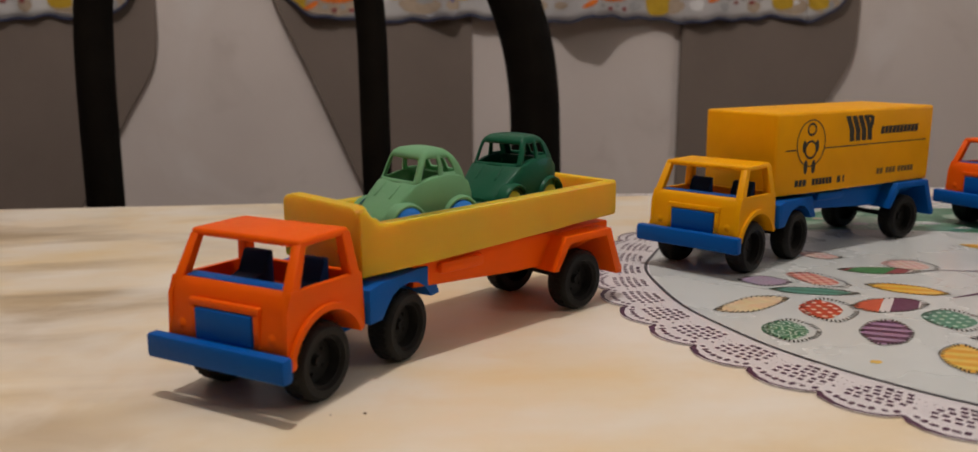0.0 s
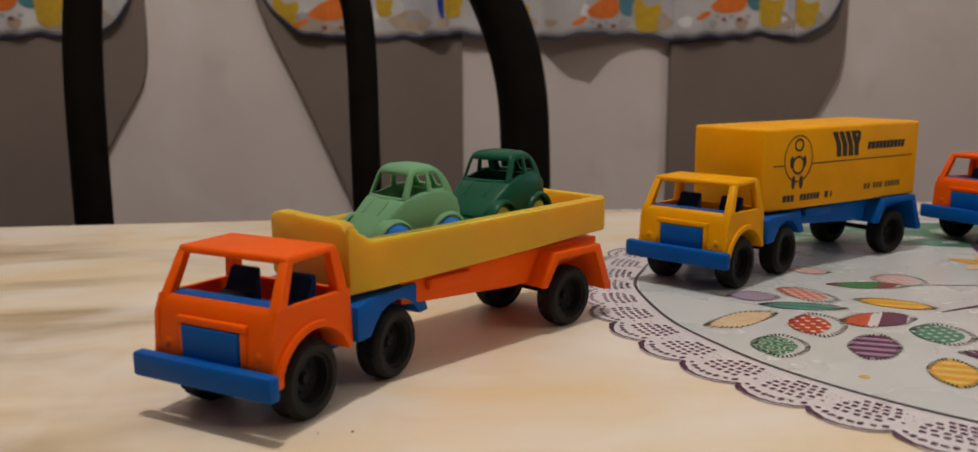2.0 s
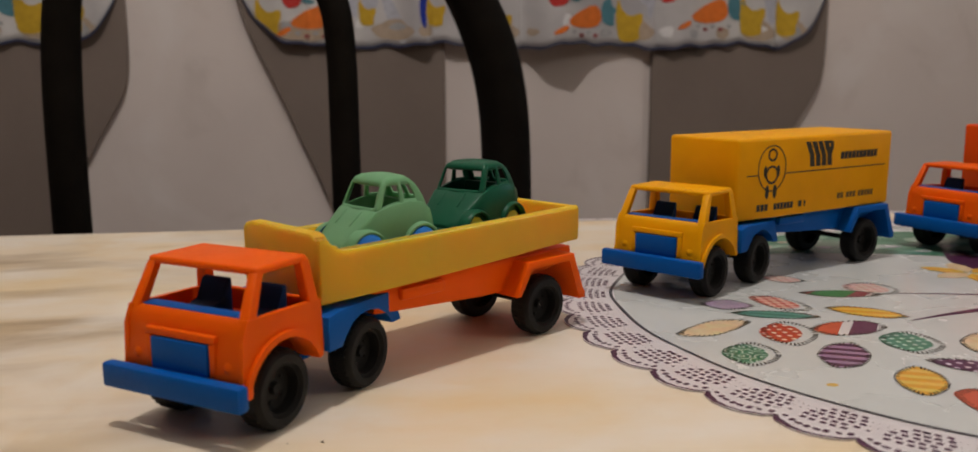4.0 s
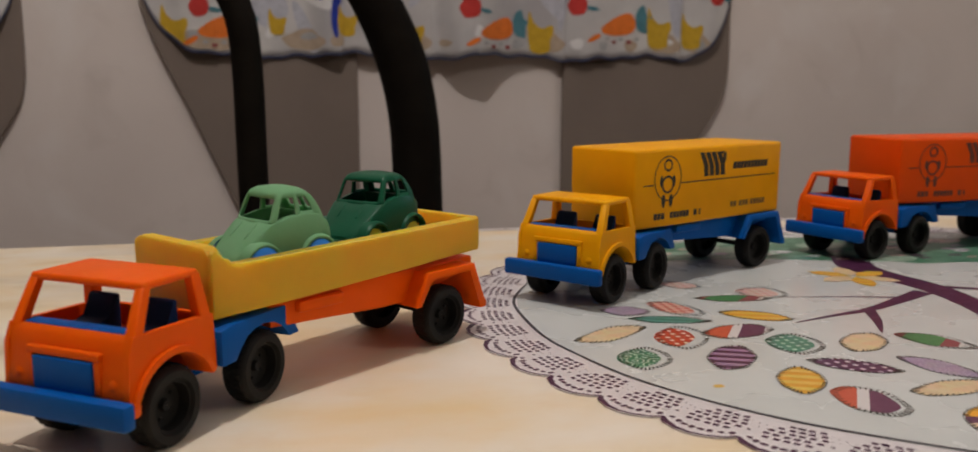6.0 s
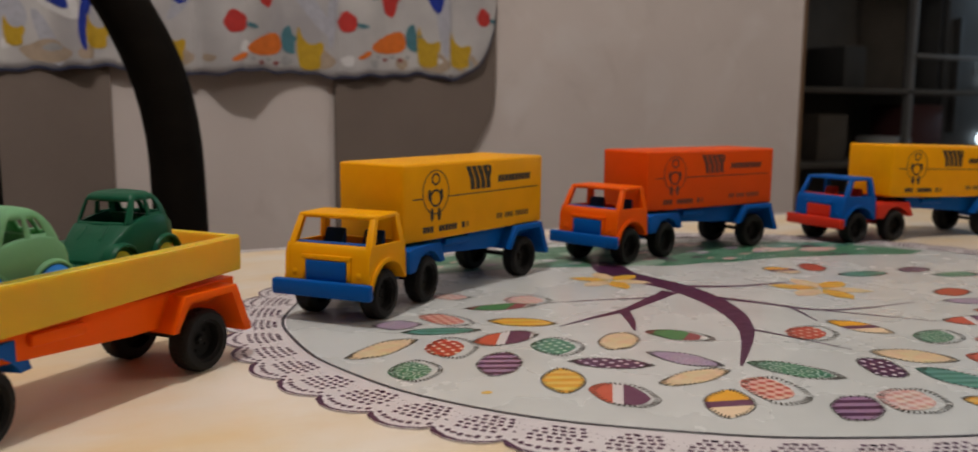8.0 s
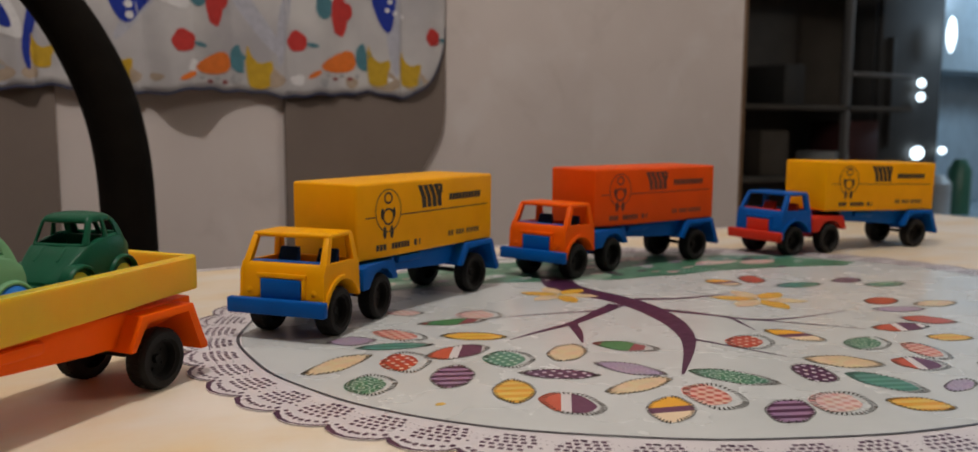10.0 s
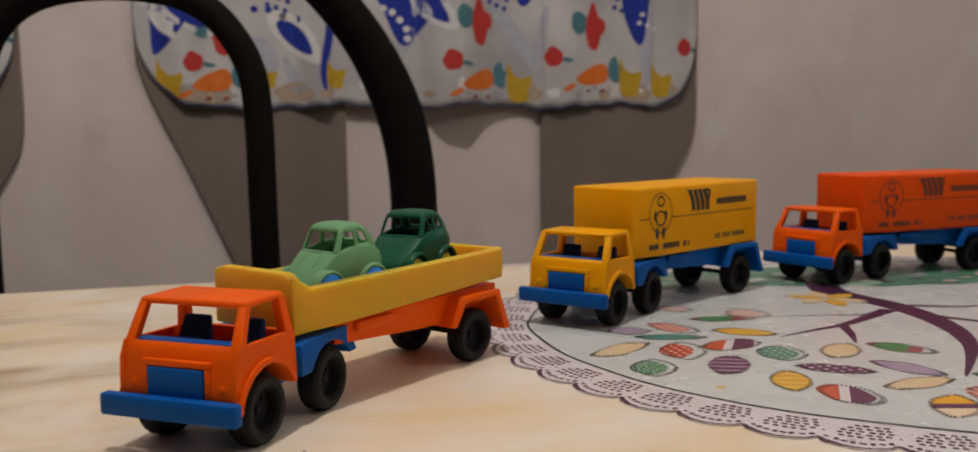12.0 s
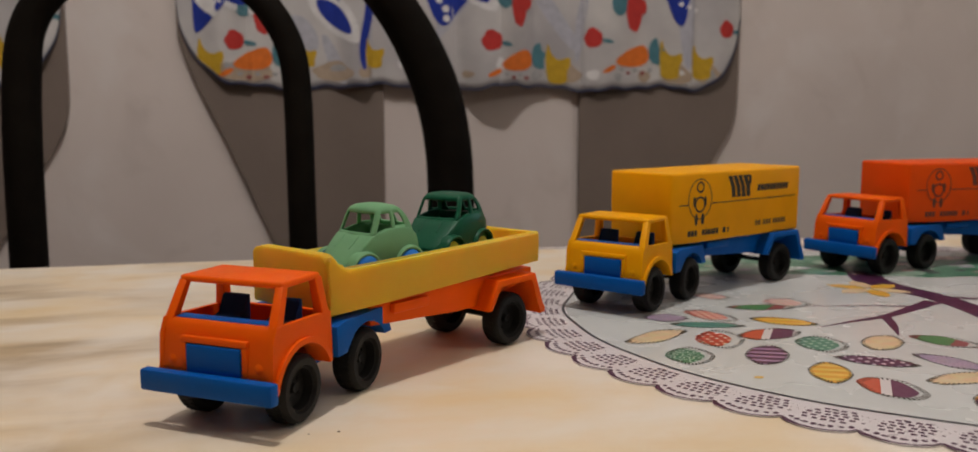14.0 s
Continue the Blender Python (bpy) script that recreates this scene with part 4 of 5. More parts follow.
def toy_truck(key, label, cab, trim, seat, hitch, frame_mat, load):
    x, y, cab_turn, trailer_turn = TRUCKS[key]
    truck = tagged(new("toy_truck"), label, "toy truck", group="row of toy trucks")
    tractor(truck, cab, trim, seat, hitch)
    m = Matrix.Translation((-0.0585 + HITCH_AHEAD[key], HITCH_SIDE[key], 0)) @ Matrix.Rotation(radians(trailer_turn - cab_turn), 4, "Z")
    pivot = Vector((-0.0945, 0, WHEEL_R))
    m = m @ Matrix.Translation(pivot) @ Matrix.Rotation(radians(-TILT[key]), 4, "Y") @ Matrix.Translation(-pivot)
    trailer_frame(truck, m, frame_mat, 0.0945 if load else 0.0958, 0.012 if load else 0.016)
    if load:
        cargo(truck, m, *load)
    else:
        tray(truck, m)
    truck.matrix_world = pose(x, y, BASE[key], 0, 0, 180 + cab_turn)
    return truck, truck.matrix_world @ m


near, bed_axes = toy_truck("near", "orange toy truck with blue bumper and open yellow loading bed", ORANGE, BLUE, NAVY, BLUE, ORANGE, None)
toy_truck("yellow", "yellow toy truck with blue chassis and yellow printed box", YELLOW, BLUE, NAVY, BLUE, BLUE, (YELLOW, INK, FAINT_INK))
toy_truck("orange", "orange toy truck with blue chassis and orange printed box", ORANGE, BLUE, NAVY, BLUE, BLUE, (ORANGE_BOX, RED_INK, FAINT_RED))
toy_truck("blue", "blue toy truck with red bumper and yellow printed box", BLUE, RED, RED, RED, BLUE, (YELLOW, INK, FAINT_INK))


# ---- toy cars on the bed ----
def toy_car(label, mat, wheel_mat, m, rim=1.0, inset=0.0):
    """A small car with a sloping bonnet and an open-windowed cabin: nose towards +X, on its wheels at z = 0."""
    car = tagged(new("toy_car"), label, "toy car", group="toy cars on the loading bed")
    # body: x, underside, half width, shoulder height, depth of the hollow under the cabin
    stations = ((-0.0200, 0.0075, 0.0070, 0.0112, 0), (-0.0192, 0.0050, 0.0092, 0.0142, 0), (-0.0172, 0.0036, 0.0106, 0.0172, 0), (-0.0144, 0.0030, 0.0113, 0.0192, 0.0004), (-0.0132, 0.0030, 0.0115, 0.0198, 0.0050),
                (-0.0080, 0.0030, 0.0117, 0.0207, 0.0068), (-0.0020, 0.0030, 0.0117, 0.0201, 0.0070), (0.0030, 0.0030, 0.0116, 0.0189, 0.0056), (0.0048, 0.0030, 0.0115, 0.0184, 0.0006), (0.0062, 0.0031, 0.0114, 0.0177, 0),
                (0.0100, 0.0033, 0.0107, 0.0144, 0), (0.0140, 0.0037, 0.0096, 0.0108, 0), (0.0168, 0.0042, 0.0087, 0.0083, 0), (0.0182, 0.0048, 0.0080, 0.0066, 0))
    bm = bmesh.new()
    rings = []
    for x, z0, w, z1, dip in stations:
        crown = 0.0 if dip > 0.001 else 0.0007
        half = [(w * 0.90, z0), (w, z0 + 0.0012), (w, z0 + (z1 - z0) * 0.55), (w - 0.0001, z1 - 0.0012), (w - 0.0005, z1 - 0.0003), (w - 0.0013, z1), (w - 0.0024, z1 + crown * 0.3), (w - 0.0026, z1 - dip + crown * 0.4), (w * 0.4, z1 - dip + crown)]
        rings.append([bm.verts.new((x, y, z)) for y, z in half] + [bm.verts.new((x, -y, z)) for y, z in half[::-1]])
    n = len(rings[0])
    for a, b in zip(rings, rings[1:]):
        for k in range(n):
            bm.faces.new((a[k], a[(k + 1) % n], b[(k + 1) % n], b[k]))
    bm.faces.new(rings[0])
    bm.faces.new(rings[-1])
    part("body", bm, mat, car)
    # raised rib along the bonnet
    bm = bmesh.new()
    for s in (-1, 1):
        slab(bm, [(0.0068, 0.0172), (0.0072, 0.0178), (0.0120, 0.0137), (0.0120, 0.0128)], s * 0.0044 - 0.0004, s * 0.0044 + 0.0004, 0.0002)
    part("bonnet_rib", bm, mat, car)
    # mudguards: half-round shells over the wheels
    for x, r in ((0.0098, 0.0072), (-0.0122, 0.0076)):
        for s in (-1, 1):
            bm = bmesh.new()
            prev = None
            for k in range(19):
                a = radians(-14 + 208 * k / 18)
                cur = []
                for u, q in ((0.0088, 1.06), (0.0116, 1.03), (0.0126, 1.0), (0.0131, 0.94), (0.0130, 0.85), (0.0116, 0.83)):
                    cur.append(bm.verts.new((x + r * q * math.cos(a), s * u, 0.0052 + r * q * math.sin(a))))
                if prev:
                    for i in range(5):
                        bm.faces.new((prev[i], prev[i + 1], cur[i + 1], cur[i]))
                prev = cur
            part("mudguard", bm, mat, car)
            part("wheel", spun([(0.0001, 0.0016), (0.0018, 0.0020), (0.0046 * rim, 0.0014), (0.0057 * rim, 0.0006), (0.0057 * rim, -0.0016), (0.0001, -0.0018)], 24), wheel_mat, car,
                 m=Matrix.Translation((x, s * (0.0122 - inset), 0.0056 * rim)) @ (Matrix.Identity(4) if s > 0 else Matrix.Rotation(math.pi, 4, "Z")))
    # cabin: a rounded shell with open windows between posts
    bm = bmesh.new()
    rings, tags = [], []
    for z, xf, xb, w in ((0.0176, 0.0060, -0.0160, 0.0108), (0.0190, 0.0054, -0.0156, 0.0107), (0.0212, 0.0045, -0.0148, 0.0104), (0.0238, 0.0034, -0.0134, 0.0101), (0.0262, 0.0024, -0.0116, 0.0097), (0.0278, 0.0013, -0.0098, 0.0091),
                         (0.0288, -0.0004, -0.0084, 0.0078), (0.0293, -0.0030, -0.0066, 0.0044)):
        r = min(0.0014, (xf - xb) * 0.3, w * 0.5)
        ring, names = [], []
        sides = (("front", (xf, -w + r), (xf, w - r), 20), ("left", (xf - r, w), (xb + r, w), 28), ("back", (xb, w - r), (xb, -w + r), 20), ("right", (xb + r, -w), (xf - r, -w), 28))
        for q, (name, p0, p1, count) in enumerate(sides):
            bow = 0.0009 if name in ("front", "back") else 0.0004
            out = ((1, 0), (0, 1), (-1, 0), (0, -1))[q]
            for k in range(count + 1):
                u = k / count
                b = bow * 4 * u * (1 - u)
                ring.append((p0[0] + (p1[0] - p0[0]) * u + out[0] * b, p0[1] + (p1[1] - p0[1]) * u + out[1] * b))
                names.append((name, u + 0.5 / count))
            c = (p1[0] - (r if q == 0 else -r if q == 2 else 0), p1[1] - (r if q == 1 else -r if q == 3 else 0))
            for k in (1, 2):
                a = radians(90 * q + 30 * k)
                ring.append((c[0] + r * math.cos(a), c[1] + r * math.sin(a)))
                names.append(("post", 0))
            names[-3] = ("post", 0)
        rings.append([bm.verts.new((x, y, z)) for x, y in ring])
        tags = names
    gaps = {"front": ((0.02, 0.98, 1, 4),), "left": ((0.05, 0.44, 1, 4), (0.52, 0.84, 2, 4)), "right": ((0.16, 0.48, 2, 4), (0.56, 0.95, 1, 4)), "back": ((0.04, 0.45, 2, 4), (0.55, 0.96, 2, 4))}
    n = len(tags)
    for i in range(len(rings) - 1):
        for k in range(n):
            name, u = tags[k]
            if any(a < u < b and lo <= i < hi for a, b, lo, hi in gaps.get(name, ())):
                continue
            bm.faces.new((rings[i][k], rings[i][(k + 1) % n], rings[i + 1][(k + 1) % n], rings[i + 1][k]))
    bm.faces.new(rings[-1])
    cabin = part("cabin", bm, mat, car)
    sol = cabin.modifiers.new("thickness", "SOLIDIFY")
    sol.thickness, sol.offset = 0.0008, -1
    part("rear_seat", boxed(-0.0105, -0.0078, -0.0078, 0.0078, 0.013, 0.0205, bevel=0.0008), mat, car)
    part("bumper", boxed(0.0174, 0.0194, -0.0086, 0.0086, 0.0042, 0.0060, bevel=0.0007), mat, car)
    car.matrix_world = m
    return car


FLOOR_OF_BED = 0.0392
toy_car("light green toy car with blue wheels on the yellow bed", LIGHT_GREEN, SKY, bed_axes @ Matrix.Translation((-0.0250, 0.0050, FLOOR_OF_BED)) @ Matrix.Rotation(radians(-3), 4, "Z"))
toy_car("dark green toy car with open windows on the yellow bed", DARK_GREEN, LIME, bed_axes @ Matrix.Translation((-0.0735, 0.0016, FLOOR_OF_BED + 0.0010)) @ Matrix.Rotation(radians(9), 4, "Z") @ Matrix.Diagonal((1.05, 1.04, 1.0, 1)), 0.86, 0.0016)


# ---- black tube chair behind the table ----
def tube(name, points, radii, parent):
    c = bpy.data.curves.new(name, "CURVE")
    c.dimensions, c.bevel_depth, c.bevel_resolution, c.resolution_u, c.use_fill_caps = "3D", 1.0, 5, 8, True
    s = c.splines.new("NURBS")
    s.points.add(len(points) - 1)
    s.use_endpoint_u, s.order_u = True, 3
    for q, p, r in zip(s.points, points, radii):
        q.co, q.radius = (*p, 1), r
    tmp = bpy.data.objects.new(name, c)
    scene.collection.objects.link(tmp)
    bpy.context.view_layer.update()
    me = bpy.data.meshes.new_from_object(tmp.evaluated_get(bpy.context.evaluated_depsgraph_get()))
    bpy.data.objects.remove(tmp)
    me.materials.append(CHAIR)
    me.shade_smooth()
    ob = new(name, me)
    ob.parent = parent
    return ob


chair = tagged(new("tube_chair"), "black bent tube chair pushed up behind the table", "chair")
tube("back_hoop", [(-0.212, 0.70, FLOOR_Z), (-0.209, 0.70, -0.2), (-0.206, 0.69, 0.05), (-0.203, 0.69, 0.13), (-0.196, 0.69, 0.18), (-0.160, 0.69, 0.218), (-0.09, 0.68, 0.226), (-0.028, 0.67, 0.212), (0.006, 0.66, 0.165), (0.011, 0.66, 0.12), (0.011, 0.66, 0.05), (0.014, 0.66, -0.2), (0.016, 0.66, FLOOR_Z)],
     [0.0145] * 4 + [0.013] * 3 + [0.0115] * 6, chair)
tube("arm_tube", [(0.152, 0.72, FLOOR_Z), (0.150, 0.72, -0.2), (0.148, 0.72, 0.03), (0.144, 0.72, 0.09), (0.130, 0.72, 0.142), (0.098, 0.72, 0.202), (0.04, 0.71, 0.262), (-0.05, 0.70, 0.29), (-0.09, 0.68, 0.226)],
     [0.0215] * 5 + [0.019] * 2 + [0.014, 0.011], chair)

# ---- fabric hangings on the wall ----
FAB_Y = WALL_Y - 0.0112


PLEATS = (-0.318, -0.163, -0.045, 0.137, 0.307)


def fold(x, z):
    """How far the cloth stands out at a place: soft pleats, deeper towards the hem, and a bulge added to shape the
    hem's shadow.
    """
    k = 0.45 + 0.55 * max(0.0, min(1.0, (0.5 - z) / 0.35))
    out = 0.030 * k * max(0.0, 1 - abs(x - 0.014) / 0.055) + 0.85 * k * (0.0045 * math.sin(x * 37 + 0.8) + 0.0085 * sum(math.exp(-((x - p) / (0.020 if x < p else 0.005)) ** 2) for p in PLEATS) + 0.003 * math.sin(x * 71 + 2) + 0.0015 * math.sin(x * 150 + z * 20)) + 0.003 * math.cos(x / 0.385 * 1.45)
    return max(-0.0012, out)


def hem(x):
    u = abs(x) / (0.386 if x > 0 else 0.404)
    z = 0.141 + 0.003 * math.sin(x * 31) + 0.0015 * math.sin(x * 77) + 0.0013 * math.sin(x * 171 + 1)
    if u > 0.80:
        v = (u - 0.80) / 0.20
        z += 0.105 * (1 - math.sqrt(max(0.0, 1 - v * v)))
    return z


def rounded(pts, times=2, closed=True):
    """Cut the corners of an outline."""
    for _ in range(times):
        n = len(pts)
        out = [] if closed else [pts[0]]
        for i in range(n if closed else n - 1):
            (ax, ay), (bx, by) = pts[i], pts[(i + 1) % n]
            out += [(0.75 * ax + 0.25 * bx, 0.75 * ay + 0.25 * by), (0.25 * ax + 0.75 * bx, 0.25 * ay + 0.75 * by)]
        pts = out if closed else out + [pts[-1]]
    return pts


def wall_hanging():
    thing = tagged(new("fabric_hanging"), "white pleated cotton hanging with vegetable print and blue hem", "fabric hanging", group="fabric hangings on the wall")
    # two tapering boards behind the cloth: shade on the wall, built as dark shapes
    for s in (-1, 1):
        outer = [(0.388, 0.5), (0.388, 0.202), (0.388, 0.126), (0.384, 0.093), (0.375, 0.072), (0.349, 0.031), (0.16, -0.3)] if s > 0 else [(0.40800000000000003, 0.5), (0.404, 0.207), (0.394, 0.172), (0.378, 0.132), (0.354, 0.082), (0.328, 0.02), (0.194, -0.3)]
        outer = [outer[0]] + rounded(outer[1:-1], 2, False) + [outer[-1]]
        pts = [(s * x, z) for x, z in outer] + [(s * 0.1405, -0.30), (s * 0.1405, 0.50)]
        part("shade_board", slab(bmesh.new(), pts, WALL_Y - 0.0085, WALL_Y - 0.0004, 0.0), SHADE_BOARD, thing, "dark taupe shape standing in for wall shade")
    # the cloth
    bm = bmesh.new()
    nx, nz = 230, 34
    grid = []
    for i in range(nx + 1):
        x = -0.404 + 0.790 * i / nx
        zb = hem(x)
        grid.append([bm.verts.new((x, FAB_Y - fold(x, zb + (0.50 - zb) * j / nz), zb + (0.50 - zb) * j / nz)) for j in range(nz + 1)])
    for i in range(nx):
        for j in range(nz):
            bm.faces.new((grid[i][j], grid[i + 1][j], grid[i + 1][j + 1], grid[i][j + 1]))
    cloth = part("cloth", bm, FABRIC, thing)
    sol = cloth.modifiers.new("thickness", "SOLIDIFY")
    sol.thickness, sol.offset = 0.0012, 1
    bm = bmesh.new()
    prev = None
    for i in range(nx + 1):
        x = -0.404 + 0.790 * i / nx
        zb = hem(x)
        y = FAB_Y - fold(x, zb)
        cur = [bm.verts.new((x, y + dy, zb + dz)) for dy, dz in ((-0.0018, -0.0012), (-0.0018, 0.0014), (0.0016, 0.0014), (0.0016, -0.0012))]
        if prev:
            for k in range(4):
                bm.faces.new((prev[k], cur[k], cur[(k + 1) % 4], prev[(k + 1) % 4]))
        prev = cur
    part("hem", bm, TRIM, thing, "dark blue edging")

    def patch(name, outline, mat, lift):
        """A printed motif that follows the folds."""
        bm = bmesh.new()
        vs = [bm.verts.new((x, 0, z)) for x, z in rounded(outline)]
        bmesh.ops.triangulate(bm, faces=[bm.faces.new(vs)])
        bmesh.ops.subdivide_edges(bm, edges=bm.edges, cuts=3, use_grid_fill=True)
        for v in bm.verts:
            v.co.z = max(v.co.z, hem(v.co.x) + 0.0035)
            v.co.y = FAB_Y - fold(v.co.x, v.co.z) - lift
        part(name, bm, mat, cloth)

    def blob(cx, cz, rx, rz, n=12, wob=0.12, seed=0):
        return [(cx + rx * math.cos(6.2832 * k / n) * (1 + wob * math.sin(2.3 * k + seed)), cz + rz * math.sin(6.2832 * k / n) * (1 + wob * math.cos(1.7 * k + seed))) for k in range(n)]

    def turned(cx, cz, pts, a):
        c, s = math.cos(a), math.sin(a)
        return [(cx + c * x - s * z, cz + s * x + c * z) for x, z in pts]

    lift = 0.0006
    x0 = HANG_X

    def tomato(x, z, r):
        x, r = x + 0.008 * (x > 0.2), r * 1.22
        patch("print_tomato", blob(x - x0, z, r, r * 1.1), P_RED, lift)
        patch("print_leaf", turned(x - x0 + r * 1.5, z - r * 0.3, [(-0.012, 0), (0, 0.004), (0.013, 0.001), (0, -0.004)], -0.2), P_TEAL, lift)

    def carrot(x, z, s):
        x, s = x + 0.010 * (x > 0.2), s * 1.15
        patch("print_carrot", turned(x - x0, z, [(-0.030 * s, -0.004 * s), (-0.008 * s, 0.008 * s), (0.017 * s, 0.014 * s), (0.019 * s, -0.012 * s), (-0.012 * s, -0.013 * s)], 0.12), P_ORANGE, lift)
        patch("print_leaf", turned(x - x0 + 0.026 * s, z + 0.004, [(-0.008 * s, -0.010 * s), (0.010 * s, -0.015 * s), (0.005 * s, -0.002), (0.016 * s, 0.006 * s), (0.004 * s, 0.008 * s), (0.004 * s, 0.021 * s), (-0.008 * s, 0.012 * s)], 0), P_TEAL, lift)
        patch("print_carrot", turned(x - x0 - 0.034 * s, z - 0.014 * s, [(-0.012, -0.004), (0.010, 0.004), (0.012, -0.003), (-0.004, -0.008)], 0.2), P_ORANGE, lift)
        for k in range(5):
            patch("print_fleck", blob(x - x0 - 0.02 + 0.011 * k, z - 0.020 - 0.004 * (k % 2), 0.004, 0.003, 7), (P_GREY, P_WINE)[k % 2], lift)

    def pepper(x, z, s):
        x, s = x + 0.012 * (x > 0.2), s * 1.3
        patch("print_pepper", [(x - x0 + a * s, z + b * s) for a, b in ((-0.014, 0.010), (-0.011, 0.026), (-0.008, 0.012), (0.002, 0.004), (0.014, 0.010), (0.015, 0.0), (0.010, -0.008), (0.012, -0.020), (-0.010, -0.021), (-0.013, -0.006))], P_MUSTARD, lift)

    def blue_patch(x, z, pts):
        patch("print_blue", [(x - x0 + a, z + b) for a, b in pts], P_BLUE, lift)

    def petal(x, z, a):
        pts = [(-0.034, 0.0), (-0.018, 0.013), (0.004, 0.014), (0.024, 0.006), (0.034, -0.003), (0.012, -0.010), (-0.016, -0.010)]
        patch("print_petal", turned(x - x0, z, [(1.5 * u, 1.7 * w) for u, w in pts], a), P_WHITE, lift)
        patch("print_petal", turned(x - x0, z, pts, a), P_BLUE, lift + 0.0004)
        for k in range(4):
            patch("print_dot", blob(x - x0 - 0.05 + 0.018 * k, z + 0.036 - 0.004 * k * (k > 1), 0.005, 0.005, 8, 0.05), P_BLUE, lift)

    tomato(0.264, 0.203, 0.011), tomato(0.417, 0.211, 0.011), tomato(0.623, 0.227, 0.010), tomato(-0.065, 0.199, 0.010)
    carrot(0.303, 0.178, 1.0), carrot(0.478, 0.187, 1.05), carrot(-0.039, 0.176, 1.0)
    pepper(0.361, 0.173, 1.0), pepper(0.533, 0.181, 1.0), pepper(0.582, 0.178, 0.9), pepper(-0.096, 0.175, 0.9), pepper(0.115, 0.184, 0.7), pepper(0.200, 0.172, 0.8), pepper(0.028, 0.182, 0.6)
    for x, z in ((0.486, 0.252), (0.313, 0.255), (-0.030, 0.238)):
        patch("print_pepper", blob(x - x0, z, 0.011, 0.034, 12, 0.18, 1), P_RED, lift)
        patch("print_pepper", blob(x - x0 + 0.010, z + 0.004, 0.010, 0.013, 10, 0.1), P_RED, lift + 0.0004)
        patch("print_jar", blob(x - x0 - 0.022, z + 0.008, 0.014, 0.017, 10, 0.08), P_TEAL, lift)
    petal(0.063, 0.232, -0.75), petal(0.245, 0.275, -0.7), petal(-0.075, 0.262, -0.6)
    for tri, leaf_at, dots in ((((-0.116, 0.305), (-0.116, 0.215), (-0.112, 0.204), (-0.084, 0.234), (-0.064, 0.263), (-0.044, 0.305)), (-0.103, 0.248), -0.091),
                               (((0.160, 0.305), (0.178, 0.280), (0.206, 0.212), (0.234, 0.248), (0.262, 0.282), (0.284, 0.305)), (0.232, 0.276), 0.213)):
        patch("print_blue", [(x - x0, z) for x, z in tri], P_BLUE, lift)
        patch("print_petal", turned(leaf_at[0] - x0, leaf_at[1], [(-0.024, 0.0), (-0.012, 0.009), (0.008, 0.010), (0.022, 0.004), (0.016, -0.007), (-0.010, -0.008)], -0.9), P_WHITE, lift + 0.0004)
        for dx, z in ((-0.031, 0.273), (-0.019, 0.268), (-0.009, 0.258), (0.0, 0.246), (0.001, 0.233)):
            patch("print_dot", blob(dots + dx - x0, z, 0.0052, 0.0052, 8, 0.05), P_WHITE, lift + 0.0004)
    blue_patch(0.560, 0.285, ((-0.012, -0.045), (0.006, -0.06), (0.012, -0.01), (0.02, 0.06), (-0.03, 0.06), (-0.03, 0.0)))
    blue_patch(0.100, 0.250, ((-0.004, -0.08), (0.004, -0.092), (0.002, -0.06), (0.014, -0.02), (0.02, 0.05), (0.008, 0.05), (0.004, -0.01), (-0.006, -0.055)))
    blue_patch(0.385, 0.285, ((-0.02, 0.01), (0.0, -0.01), (0.02, 0.03), (0.0, 0.05)))
    # rows of dots beside the blue shapes, white dots on them
    rnd = random.Random(9)
    for cx, cz, count, mat in ((0.330, 0.285, 6, P_BLUE), (0.520, 0.283, 7, P_BLUE), (0.030, 0.275, 6, P_BLUE), (0.560, 0.262, 4, P_WHITE)):
        for k in range(count):
            patch("print_dot", blob(cx - x0 + 0.011 * (k % 3) + 0.004 * (k // 3), cz + 0.012 * (k // 3) - 0.004 * (k % 3), 0.0036, 0.0036, 8, 0.05), mat, lift + 0.0003)
    # broad pale lilac diagonals and tan corners of the print, plus upright strips of painted pleat shade
    for pts in (((0.189, 0.207), (0.203, 0.200), (0.277, 0.298), (0.254, 0.296)),
                ((0.316, 0.289), (0.345, 0.291), (0.413, 0.195), (0.394, 0.188)),
                ((0.549, 0.311), (0.580, 0.313), (0.582, 0.177), (0.566, 0.163)),
                ((-0.001, 0.232), (0.026, 0.234), (0.048, 0.197), (0.026, 0.174), (-0.004, 0.180)),
                ((0.102, 0.238), (0.113, 0.239), (0.111, 0.149), (0.100, 0.147)),
                ((0.400, 0.256), (0.414, 0.283), (0.421, 0.284), (0.405, 0.177), (0.396, 0.177)),
                ((0.042, 0.212), (0.059, 0.205), (0.084, 0.144), (0.063, 0.144))):
        patch("print_and_shade_wash", [(x - x0, z) for x, z in pts], P_LILAC_SHADE, lift - 0.0004)
    for x, rx in ((0.385, 0.022), (0.555, 0.024), (-0.055, 0.040), (0.06, 0.026), (0.605, 0.02), (0.20, 0.024)):
        patch("print_and_shade_wash", blob(x - x0, 0.160, rx, 0.014, 11, 0.2, rx * 90), (P_TAN, P_BUFF)[int(rx * 1000) % 2], lift - 0.0003)
